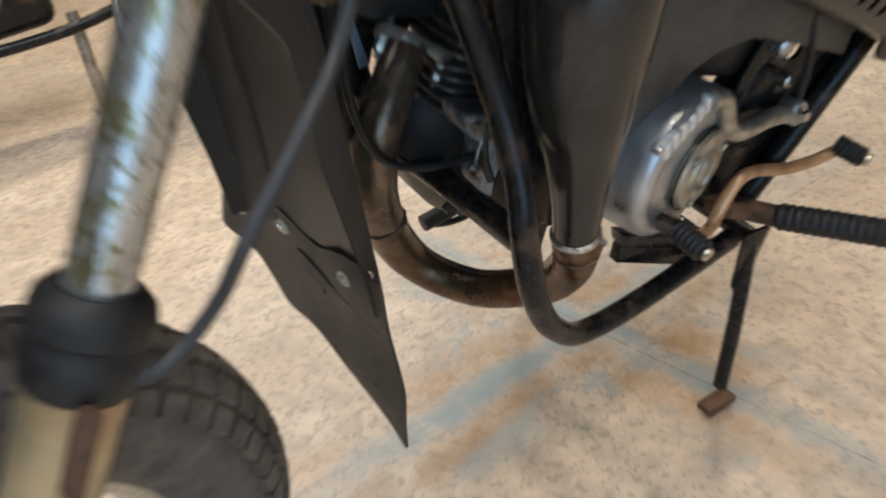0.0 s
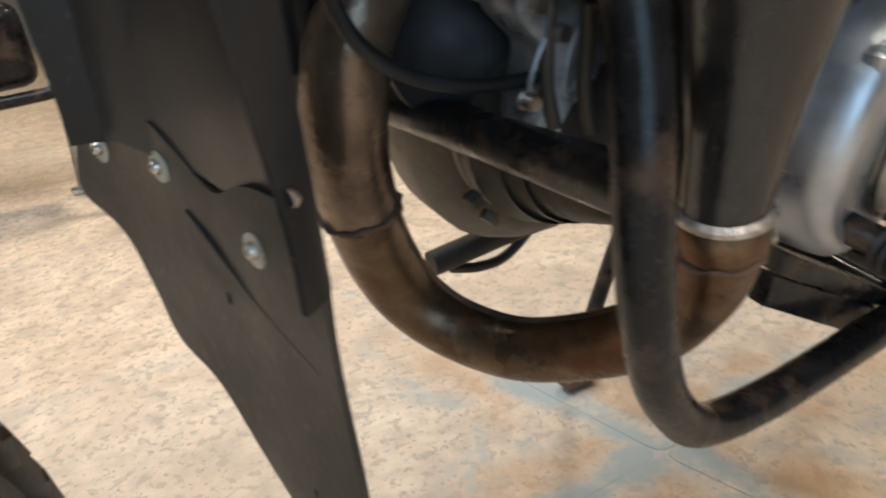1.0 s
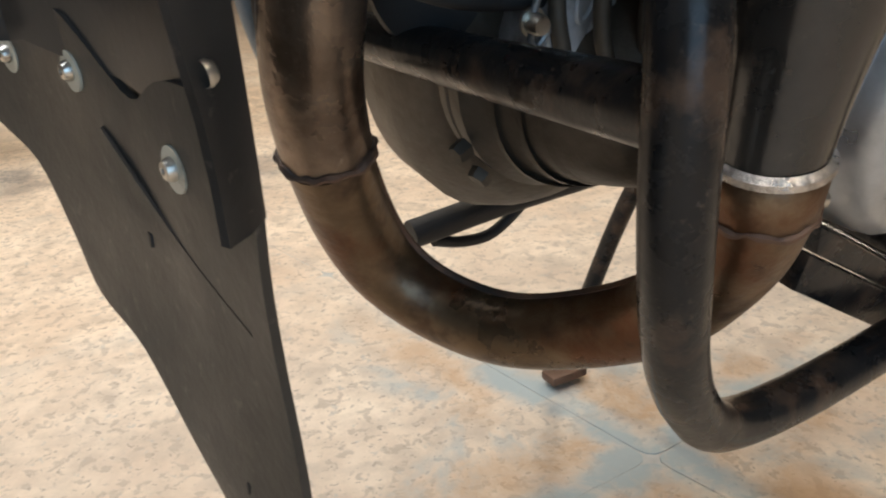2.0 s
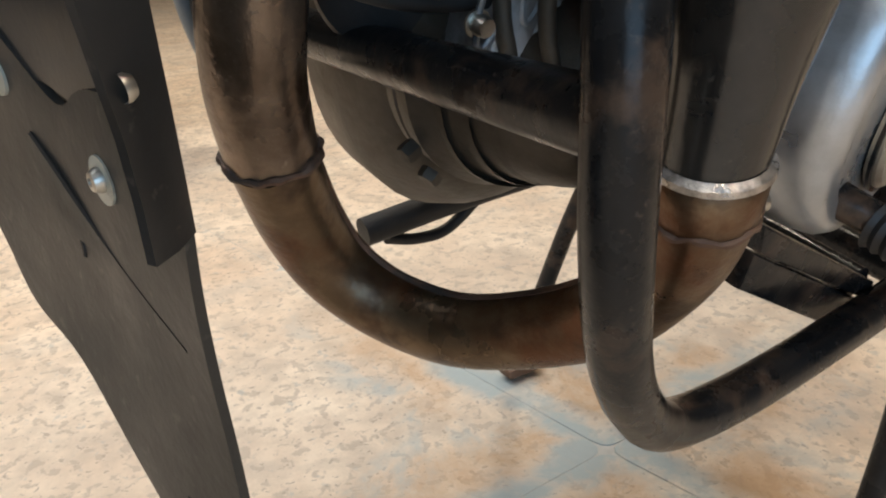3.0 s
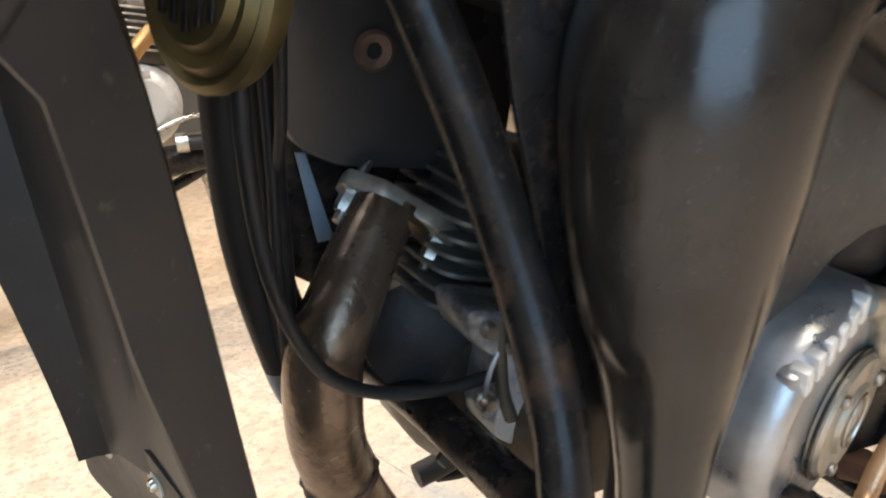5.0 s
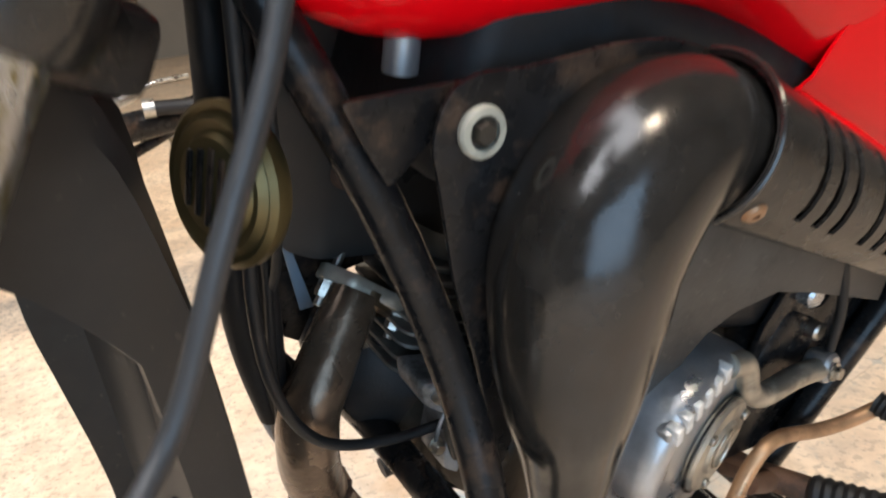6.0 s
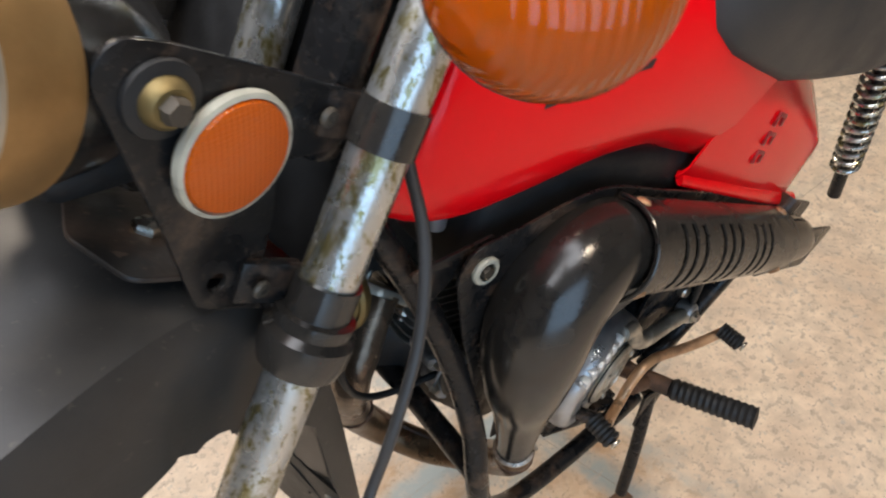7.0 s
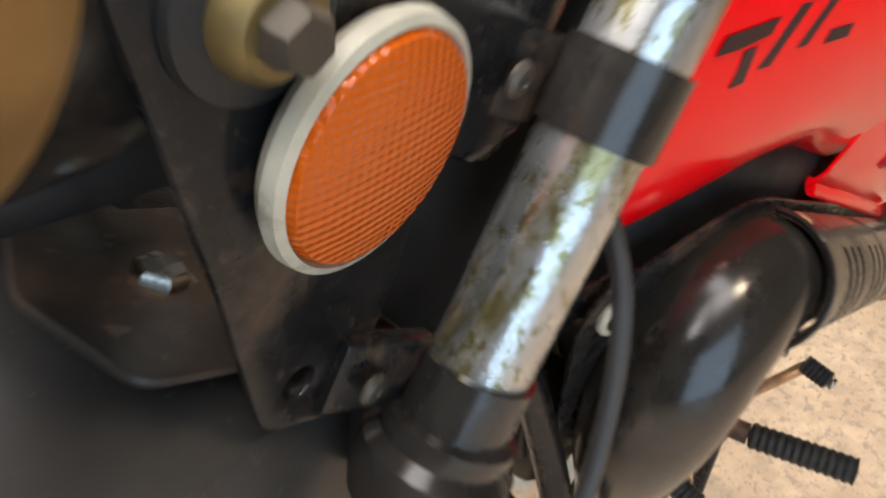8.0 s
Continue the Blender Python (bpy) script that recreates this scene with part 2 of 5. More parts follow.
def floor_material():
    """Worn stone slabs: pale beige, mottled, with blue-grey and rust-orange mineral stains."""
    m = bpy.data.materials.new("stone_slab")
    m.use_nodes = True
    N, L = m.node_tree.nodes, m.node_tree.links
    p = N["Principled BSDF"]
    tc = N.new("ShaderNodeNewGeometry")
    info = N.new("ShaderNodeObjectInfo")

    def noise_at(s, detail, rough_=0.6, dist=0.0):
        n = N.new("ShaderNodeTexNoise")
        n.inputs["Scale"].default_value, n.inputs["Detail"].default_value = s, detail
        n.inputs["Roughness"].default_value, n.inputs["Distortion"].default_value = rough_, dist
        L.new(tc.outputs["Position"], n.inputs["Vector"])
        return n.outputs["Fac"]

    def ramp(fac, a, b, lo, hi):
        r = N.new("ShaderNodeMapRange")
        r.inputs["From Min"].default_value, r.inputs["From Max"].default_value = a, b
        r.inputs["To Min"].default_value, r.inputs["To Max"].default_value = lo, hi
        L.new(fac, r.inputs["Value"])
        return r.outputs["Result"]

    def mix(fac, a, b):
        x = N.new("ShaderNodeMix")
        x.data_type = "RGBA"
        for sock, v in ((x.inputs[0], fac), (x.inputs[6], a), (x.inputs[7], b)):
            if isinstance(v, (int, float)):
                sock.default_value = v
            elif isinstance(v, tuple):
                sock.default_value = (*v, 1)
            else:
                L.new(v, sock)
        return x.outputs[2]

    base = mix(ramp(noise_at(5, 8), 0.3, 0.7, 0, 1), (0.65, 0.485, 0.345), (0.90, 0.75, 0.575))
    base = mix(ramp(noise_at(13, 5, 0.65, 0.3), 0.48, 0.66, 0, 0.55), base, (0.46, 0.375, 0.29))
    base = mix(ramp(noise_at(26, 6, 0.7), 0.42, 0.66, 0, 0.5), base, (0.48, 0.37, 0.27))
    base = mix(ramp(noise_at(58, 4, 0.55, 0.3), 0.55, 0.61, 0, 0.62), base, (0.38, 0.30, 0.225))
    base = mix(ramp(noise_at(110, 3, 0.5, 0.2), 0.63, 0.67, 0, 0.7), base, (0.30, 0.235, 0.18))
    base = mix(ramp(noise_at(48, 4, 0.6, 0.4), 0.62, 0.68, 0, 0.5), base, (0.34, 0.35, 0.335))
    base = mix(ramp(info.outputs["Random"], 0, 1, 0, 0.3), base, (0.50, 0.46, 0.40))
    # mineral stains that follow the joints
    sep = N.new("ShaderNodeSeparateXYZ")
    L.new(tc.outputs["Position"], sep.inputs[0])

    def calc(op, a, b):
        x = N.new("ShaderNodeMath")
        x.operation = op
        for sock, v in zip(x.inputs, (a, b)):
            if isinstance(v, (int, float)):
                sock.default_value = v
            else:
                L.new(v, sock)
        return x.outputs[0]

    wob = calc("MULTIPLY", calc("SUBTRACT", noise_at(9.0, 5), 0.5), 0.11)

    def joint_distance(along, start, lean, step):
        """The distance to the next joint of a set that runs a little askew."""
        other_way = calc("MULTIPLY", sep.outputs[1 - along], lean)
        return calc("PINGPONG", calc("ADD", calc("SUBTRACT", calc("ADD", sep.outputs[along], other_way), start), wob), step / 2)

    dist = calc("MINIMUM", joint_distance(1, 0.001, -0.06, 0.62), joint_distance(0, 0.694, 0.20, 0.80))
    core = ramp(dist, 0.012, 0.040, 1, 0)
    ring_in, ring_out = ramp(dist, 0.022, 0.048, 0, 1), ramp(dist, 0.070, 0.110, 1, 0)
    blue = calc("MULTIPLY", core, ramp(noise_at(11.0, 7, 0.68, 0.6), 0.34, 0.52, 0.15, 0.95))
    outer = calc("MULTIPLY", calc("MULTIPLY", ramp(dist, 0.060, 0.085, 0, 1), ramp(dist, 0.105, 0.15, 1, 0)), ramp(noise_at(7.0, 6, 0.62, 0.4), 0.50, 0.60, 0, 0.75))
    blue = calc("MAXIMUM", blue, outer)
    rust = calc("MULTIPLY", calc("MULTIPLY", ring_in, ring_out), ramp(noise_at(8.0, 7, 0.66, 0.6), 0.43, 0.60, 0, 0.78))
    # the stains are strongest round the spot where the machine drips
    off = N.new("ShaderNodeVectorMath")
    off.operation = "DISTANCE"
    L.new(tc.outputs["Position"], off.inputs[0])
    off.inputs[1].default_value = (0.62, 0.03, 0)
    spread = ramp(off.outputs["Value"], 0.22, 0.55, 1.0, 0.10)
    blue, rust = calc("MULTIPLY", blue, spread), calc("MULTIPLY", rust, spread)
    base = mix(blue, base, (0.37, 0.425, 0.425))
    base = mix(rust, base, (0.50, 0.31, 0.165))
    L.new(base, p.inputs["Base Color"])
    L.new(ramp(noise_at(9, 5), 0.3, 0.7, 0.45, 0.75), p.inputs["Roughness"])
    b = N.new("ShaderNodeBump")
    b.inputs["Strength"].default_value, b.inputs["Distance"].default_value = 0.35, 0.004
    L.new(noise_at(70, 6, 0.65), b.inputs["Height"])
    L.new(b.outputs["Normal"], p.inputs["Normal"])
    return m


M_SLAB = floor_material()
M_JOINT = material("tile_joint", (0.47, 0.46, 0.42), 0.85, var=0.2, scale=30, bump=0.5, bump_scale=120, stain=(0.46, 0.33, 0.20), stain_scale=4, stain_at=(0.5, 0.62))


# ---- mesh helpers ----
def part(name, bm, mat, parent=None, label="", sharp=38):
    bmesh.ops.recalc_face_normals(bm, faces=bm.faces)
    lim = radians(sharp)
    for f in bm.faces:
        f.smooth = True
    for e in bm.edges:
        if len(e.link_faces) != 2 or e.calc_face_angle(0) > lim:
            e.smooth = False
    me = bpy.data.meshes.new(name)
    bm.to_mesh(me)
    bm.free()
    me.materials.append(mat)
    ob = new(name, me)
    if parent is not None:
        ob.parent = parent
    return tagged(ob, label)


def V(*a):
    return Vector(a)


def smooth_path(pts, n=6):
    """Catmull-Rom through the points; the last entries of each point (radius) are carried along."""
    P = [np.array(p, float) for p in pts]
    P = [2 * P[0] - P[1]] + P + [2 * P[-1] - P[-2]]
    out = []
    for i in range(1, len(P) - 2):
        a, b, c, d = P[i - 1:i + 3]
        for k in range(n):
            t = k / n
            out.append(0.5 * (2 * b + (c - a) * t + (2 * a - 5 * b + 4 * c - d) * t * t + (3 * b - a - 3 * c + d) * t ** 3))
    out.append(P[-2])
    return out


def tube(pts, radius=None, segs=14, n=6, bm=None, cap=True, flat=1.0):
    """A round bar along the points (x, y, z[, r]); flat squeezes it across its second axis."""
    bm = bm or bmesh.new()
    path = smooth_path([tuple(p) + ((radius,) if radius else ()) for p in pts], n) if n else [np.array(tuple(p) + ((radius,) if radius else ())) for p in pts]
    cs = [Vector(p[:3]) for p in path]
    rs = [p[3] for p in path]
    side = None
    rings = []
    for i, c in enumerate(cs):
        d = (cs[min(i + 1, len(cs) - 1)] - cs[max(i - 1, 0)]).normalized()
        if side is None:
            side = d.orthogonal().normalized()
        side = (side - d * side.dot(d)).normalized()
        up = d.cross(side)
        rings.append([bm.verts.new(c + (side * math.cos(2 * math.pi * k / segs) + up * math.sin(2 * math.pi * k / segs) * flat) * rs[i]) for k in range(segs)])
    for a, b in zip(rings, rings[1:]):
        for k in range(segs):
            bm.faces.new((a[k], a[(k + 1) % segs], b[(k + 1) % segs], b[k]))
    if cap:
        bm.faces.new(rings[0][::-1])
        bm.faces.new(rings[-1])
    return bm


def basis(at, axis, up=(0, 0, 1)):
    """A matrix whose z runs along axis and whose x is as near to up as can be."""
    z = Vector(axis).normalized()
    x = Vector(up)
    x = x - z * x.dot(z)
    x = x.normalized() if x.length > 1e-4 else z.orthogonal().normalized()
    y = z.cross(x)
    return Matrix.Translation(at) @ Matrix((x, y, z)).transposed().to_4x4()


def lathe(profile, at, axis, segs=32, bm=None, sx=1.0, sy=1.0, up=(0, 0, 1)):
    """Turns (radius, height) points round the axis."""
    bm = bm or bmesh.new()
    m = basis(at, axis, up)
    rings = []
    for r, h in profile:
        if r < 1e-5:
            rings.append([bm.verts.new(m @ V(0, 0, h))])
        else:
            rings.append([bm.verts.new(m @ V(r * sx * math.cos(2 * math.pi * k / segs), r * sy * math.sin(2 * math.pi * k / segs), h)) for k in range(segs)])
    for a, b in zip(rings, rings[1:]):
        for k in range(segs):
            j = (k + 1) % segs
            if len(a) == 1 and len(b) == 1:
                continue
            if len(a) == 1:
                bm.faces.new((a[0], b[j], b[k]))
            elif len(b) == 1:
                bm.faces.new((a[k], a[j], b[0]))
            else:
                bm.faces.new((a[k], a[j], b[j], b[k]))
    return bm


def block(size, m, bevel=0.003, bm=None, segs=2):
    bm2 = bmesh.new()
    bmesh.ops.create_cube(bm2, size=1, matrix=m @ Matrix.Diagonal((*size, 1)))
    if bevel:
        bmesh.ops.bevel(bm2, geom=bm2.edges[:], offset=bevel, segments=segs, profile=0.5, affect="EDGES")
    return join(bm, bm2)


def join(bm, other):
    if bm is None:
        return other
    me = bpy.data.meshes.new("join")
    other.to_mesh(me)
    other.free()
    bm.from_mesh(me)
    bpy.data.meshes.remove(me)
    return bm


def plate(poly, thick, m, bevel=0.0012, holes=(), bm=None):
    """A flat sheet with the outline poly in the x-y plane of m, thick along z; holes are (x, y, r)."""
    b2 = bmesh.new()
    edges = []
    for ring in [list(poly)] + [[(x + r * math.cos(-2 * math.pi * k / 18), y + r * math.sin(-2 * math.pi * k / 18)) for k in range(18)] for x, y, r in holes]:
        vs = [b2.verts.new((x, y, -thick / 2)) for x, y in ring]
        edges += [b2.edges.new((vs[i], vs[(i + 1) % len(vs)])) for i in range(len(vs))]
    bmesh.ops.triangle_fill(b2, use_beauty=True, use_dissolve=True, edges=edges)
    g = bmesh.ops.extrude_face_region(b2, geom=b2.faces[:])
    bmesh.ops.translate(b2, verts=[v for v in g["geom"] if isinstance(v, bmesh.types.BMVert)], vec=(0, 0, thick))
    bmesh.ops.recalc_face_normals(b2, faces=b2.faces)
    if bevel:
        es = [e for e in b2.edges if len(e.link_faces) == 2 and e.calc_face_angle(0) > 0.6 and abs(e.verts[0].co.z - e.verts[1].co.z) < 1e-6]
        bmesh.ops.bevel(b2, geom=es, offset=bevel, segments=2, profile=0.5, affect="EDGES")
    bmesh.ops.transform(b2, matrix=m, verts=b2.verts)
    return join(bm, b2)


def rounded(poly, r, n=4):
    """Rounds the corners of an outline."""
    out = []
    k = len(poly)
    for i in range(k):
        p, a, b = Vector(poly[i]), Vector(poly[i - 1]), Vector(poly[(i + 1) % k])
        da, db = (a - p), (b - p)
        ra, rb = min(r, da.length * 0.45), min(r, db.length * 0.45)
        s, e = p + da.normalized() * ra, p + db.normalized() * rb
        for j in range(n + 1):
            t = j / n
            out.append(tuple((1 - t) ** 2 * s + 2 * t * (1 - t) * p + t * t * e))
    return out


def shell(rows, thick, bm=None, close=False):
    """A sheet through a grid of points, with its thickness."""
    b2 = bmesh.new()
    g = [[b2.verts.new(p) for p in row] for row in rows]
    for a, b in zip(g, g[1:]):
        for k in range(len(a) - (0 if close else 1)):
            j = (k + 1) % len(a)
            b2.faces.new((a[k], a[j], b[j], b[k]))
    bmesh.ops.recalc_face_normals(b2, faces=b2.faces)
    bmesh.ops.solidify(b2, geom=b2.faces[:], thickness=thick)
    return join(bm, b2)


def bolt(at, axis, r=0.008, h=0.006, washer=0.0, sides=6):
    """A hexagon head on a washer."""
    bm = bmesh.new()
    if washer:
        lathe([(0, 0), (washer, 0), (washer, 0.0015), (0, 0.0015)], at, axis, 24, bm)
    lathe([(r * 1.02, 0.001), (r * 1.02, h * 0.75), (r * 0.85, h), (0, h)], at, axis, sides, bm)
    return bm


def rivet(at, axis, r=0.008, h=0.003):
    return lathe([(r, 0), (r, h * 0.4), (r * 0.75, h * 0.9), (r * 0.35, h), (r * 0.3, h * 0.6), (0, h * 0.6)], at, axis, 20)


def helix(a, b, r, wire, turns):
    a, b = Vector(a), Vector(b)
    m = basis(a, b - a)
    h = (b - a).length
    n = int(turns * 16)
    return tube([tuple(m @ V(r * math.cos(2 * math.pi * k / 16), r * math.sin(2 * math.pi * k / 16), h * k / n)) for k in range(n + 1)], wire, 8, 0)

# ---- the motorcycle: x to its rear, y to its right, z up; it leans a little on its stand ----
bike = new("motorcycle")
bike.matrix_world = pose(-0.0387, -0.0425, 0.1053, 9.94, 6.73, 0.33)
tagged(bike, "small red and black motorcycle on its stand, rusty and worn", "motorcycle")

# the steered front: its own axes, back, right and up along the fork
F_UP = V(0.3997, 0.1499, 0.9043)
F_RIGHT = V(-0.2083, 0.9756, -0.0697)
F_BACK = V(0.8927, 0.1605, -0.4212)
F_ORIGIN = V(0.1342, -0.0134, 0.8430)
FRONT = Matrix.Translation(F_ORIGIN) @ Matrix((F_BACK, F_RIGHT, F_UP)).transposed().to_4x4()


def ff(b, r, u):
    return FRONT @ V(b, r, u)


# frame
frame_body = tube([(0.20, 0.0, 0.90), (0.30, 0.0, 0.84), (0.45, 0.0, 0.79), (0.62, 0.0, 0.72), (0.80, 0.0, 0.66)], 0.021)
tube([(0.165, 0.0, 0.80), (0.215, 0.0, 0.915)], 0.027, 20, 0, frame_body)
frame_main = part("frame", frame_body, M_PAINT, bike, "black painted tubular steel frame with scuffs")
DOWN = [(0.192, -0.004, 0.838), (0.232, -0.050, 0.761), (0.281, -0.078, 0.669), (0.318, -0.105, 0.575), (0.331, -0.137, 0.506), (0.332, -0.156, 0.458), (0.344, -0.163, 0.403), (0.372, -0.159, 0.346),
        (0.403, -0.153, 0.308), (0.443, -0.147, 0.279), (0.510, -0.143, 0.277), (0.608, -0.136, 0.291), (0.700, -0.124, 0.297)]
part("down_tube", tube(DOWN, 0.0128, 18), M_PAINT, frame_main, "scuffed black cradle tube bent under the engine")
part("down_tube", tube([(x, 0.02 - y, z) for x, y, z in DOWN[:5]] + [(0.340, 0.130, 0.43)], 0.0128, 18), M_PAINT, frame_main)
part("front_cross_tube", tube([(0.350, 0.125, 0.393), (0.352, 0.0, 0.412), (0.340, -0.150, 0.440)], 0.0135, 16), M_PAINT, frame_main)
part("cross_tube", tube([(0.66, -0.11, 0.300), (0.66, 0.11, 0.300)], 0.011, 14, 0), M_PAINT, frame_main)
BRK = basis((0, -0.110, 0), (0, -1, 0), (1, 0, 0))
part("engine_bracket", plate([(0.505, 0.367), (0.660, 0.306), (0.660, 0.292), (0.512, 0.349)], 0.020, BRK, 0.002), M_PAINT, frame_main)
part("engine_bracket", plate([(0.512, 0.3475), (0.656, 0.2915), (0.628, 0.277), (0.512, 0.325)], 0.014, BRK, 0.002), M_PAINT, frame_main)
part("gusset", plate(rounded([(0.245, 0.735), (0.335, 0.744), (0.300, 0.715), (0.275, 0.688)], 0.006), 0.004, basis((0, -0.090, 0), (0, -1, 0), (1, 0, 0))), M_PAINT, frame_main)

# exhaust: header, loop under the engine, expansion chamber, heat shield
UPPER = [(0.334, 0.046, 0.536), (0.314, 0.034, 0.51), (0.297, 0.022, 0.485), (0.286, 0.018, 0.461), (0.286, 0.02, 0.432), (0.293, 0.028, 0.392), (0.307, 0.035, 0.351)]
LOOP = [(0.307, 0.035, 0.351), (0.329, 0.043, 0.308), (0.353, 0.041, 0.274), (0.379, 0.019, 0.256), (0.405, -0.019, 0.257), (0.426, -0.056, 0.277), (0.438, -0.095, 0.311), (0.431, -0.123, 0.354), (0.421, -0.137, 0.386), (0.412, -0.140, 0.414)]
header = part("header_pipe", tube([(*p, r) for p, r in zip(UPPER, (0.0205, 0.0215, 0.0228, 0.0240, 0.0247, 0.0247, 0.0243))], None, 32), M_HEAT, bike, "heat-browned steel header pipe")
part("exhaust_loop", tube([(*p, 0.0236 - 0.0016 * min(1, k / 3)) for k, p in enumerate(LOOP)], None, 32), M_HEAT_RAW, header, "brown bare steel loop pipe under the engine")
seam_rnd = random.Random(5)
seam_m = basis(V(0.3065, 0.0348, 0.3530), V(0.32, 0.16, -0.93).normalized(), (0, 1, 0))
seam = []
for k in range(44):
    a = 2 * math.pi * k / 43
    seam.append((*(seam_m @ V(0.0245 * math.cos(a), 0.0245 * math.sin(a), seam_rnd.uniform(-0.0012, 0.0012))), seam_rnd.uniform(0.0016, 0.0034)))
part("pipe_seam", tube(seam, None, 8, 2), M_RUST, header, "lumpy rusty weld")
part("pipe_lip", tube([(p[0] + 0.0215 * c, p[1] - 0.0215 * q, p[2] + 0.0215 * d) for p, c, q, d in zip(LOOP[:8], (0.80, 0.86, 0.62, 0.30, 0.02, -0.20, -0.42, -0.62), (0.30, 0.25, 0.30, 0.18, 0.0, -0.18, -0.35, -0.45), (0.35, 0.42, 0.72, 0.92, 1.0, 0.95, 0.84, 0.66))], 0.0035, 8), M_RUST, header)
# a thick two-eared flange with its nuts, square to the end of the pipe
fl_a, fl_b = V(0.312, 0.066, 0.551), V(0.379, 0.035, 0.512)
fl_at, fl_long = fl_a.lerp(fl_b, 0.5), (fl_b - fl_a).normalized()
fl_axis = V(UPPER[1][0] - UPPER[0][0], UPPER[1][1] - UPPER[0][1], UPPER[1][2] - UPPER[0][2])
fl_axis = (fl_axis - fl_long * fl_axis.dot(fl_long)).normalized()
part("flange", plate(rounded([(-0.041, -0.009), (-0.020, -0.024), (0.020, -0.024), (0.041, -0.009), (0.041, 0.009), (0.020, 0.024), (-0.020, 0.024), (-0.041, 0.009)], 0.005), 0.012, basis(fl_at, fl_axis, fl_long), 0.0016), M_CAPALLOY, header, "dull alloy exhaust flange with two nuts")
part("flange_ring", lathe([(0.0205, -0.002), (0.0245, 0.000), (0.0245, 0.010), (0.0205, 0.013)], fl_at, fl_axis, 28), M_HEAT_RAW, header)
for s in (-1, 1):
    part("flange_nut", bolt(fl_at + fl_axis * 0.005 + fl_long * 0.031 * s, fl_axis, 0.0068, 0.014, 0.0095), M_STEEL, header)
    part("flange_stud", tube([tuple(fl_at - fl_axis * 0.02 + fl_long * 0.031 * s), tuple(fl_at + fl_axis * 0.026 + fl_long * 0.031 * s)], 0.0036, 10, 0), M_STEEL, header)

CHAMBER = [(0.413, -0.140, 0.408, 0.0205), (0.406, -0.139, 0.455, 0.0245), (0.397, -0.138, 0.508, 0.0330), (0.385, -0.138, 0.560, 0.0435), (0.377, -0.137, 0.616, 0.0510), (0.378, -0.134, 0.661, 0.0535),
           (0.402, -0.129, 0.698, 0.0520), (0.438, -0.126, 0.711, 0.0480), (0.478, -0.127, 0.701, 0.0440), (0.56, -0.128, 0.669, 0.0410), (0.68, -0.129, 0.623, 0.0380), (0.80, -0.130, 0.576, 0.0350), (0.90, -0.130, 0.537, 0.0330), (0.925, -0.130, 0.528, 0.016)]
chamber = part("expansion_chamber", tube(CHAMBER, None, 36), M_GLOSS, bike, "glossy black painted expansion chamber bent towards the rear")
part("cone_band", lathe([(0.0215, -0.017), (0.0224, -0.015), (0.0234, 0.002), (0.0210, 0.006)], (0.4135, -0.140, 0.411), (-0.30, -0.02, 0.95), 32), M_HEAT_RAW, chamber, "rust-brown sleeve joining the cone")
part("weld_bead", lathe([(0.0205, -0.002), (0.0246, 0), (0.0244, 0.0028), (0.0215, 0.005)], (0.4120, -0.140, 0.4165), (-0.30, -0.02, 0.95), 32), M_WELD, chamber, "bright weld bead")
slv_m = basis(V(0.4135, -0.140, 0.411), V(-0.30, -0.02, 0.95).normalized(), (0, 1, 0))
part("sleeve_seam", tube([(*(slv_m @ V(0.0221 * math.cos(2 * math.pi * k / 36), 0.0221 * math.sin(2 * math.pi * k / 36), -0.0165 + seam_rnd.uniform(-0.0012, 0.0012))), seam_rnd.uniform(0.0008, 0.0022)) for k in range(37)], None, 6, 2), M_RUST, chamber, "rough rusty seam")
part("spring_stud", lathe([(0.003, 0), (0.003, 0.006), (0.0045, 0.006), (0.0045, 0.009), (0, 0.010)], (0.437, -0.146, 0.399), (0.85, -0.1, 0.1), 12), M_STEEL, chamber)
XZ = basis((0, -0.100, 0), (0, -1, 0), (1, 0, 0))
part("chamber_flange", plate(rounded([(0.290, 0.715), (0.297, 0.740), (0.314, 0.749), (0.345, 0.750), (0.402, 0.760), (0.440, 0.762), (0.480, 0.754), (0.560, 0.721), (0.682, 0.674), (0.812, 0.624), (0.995, 0.545),
     (0.985, 0.510), (0.52, 0.68), (0.41, 0.68), (0.378, 0.470), (0.368, 0.478), (0.340, 0.568), (0.315, 0.631), (0.300, 0.684)], 0.012), 0.004, XZ), M_PAINT, chamber, "flat rusty-edged mounting flange")
part("inner_web", plate([(0.40, 0.41), (0.438, 0.415), (0.470, 0.440), (0.505, 0.470), (0.519, 0.493), (0.530, 0.523), (0.548, 0.541), (0.574, 0.553), (0.624, 0.560), (0.673, 0.548), (0.80, 0.51),
     (0.80, 0.57), (0.52, 0.67), (0.42, 0.67), (0.38, 0.58)], 0.003, XZ @ Matrix.Translation((0, 0, 0.012))), M_DUSTY, chamber, "flat black web inside the exhaust bend")
part("bolt", bolt((0.318, -0.103, 0.719), (0, -1, 0.1), 0.0065, 0.007, 0.0090), M_DIRTYALLOY, chamber, "hexagon bolt on a pale plastic washer")
part("washer", lathe([(0.009, 0), (0.0138, 0), (0.0142, 0.003), (0.0128, 0.005), (0.009, 0.005)], (0.318, -0.1025, 0.719), (0, -1, 0.1), 28), M_RIM, chamber, "cream plastic washer")

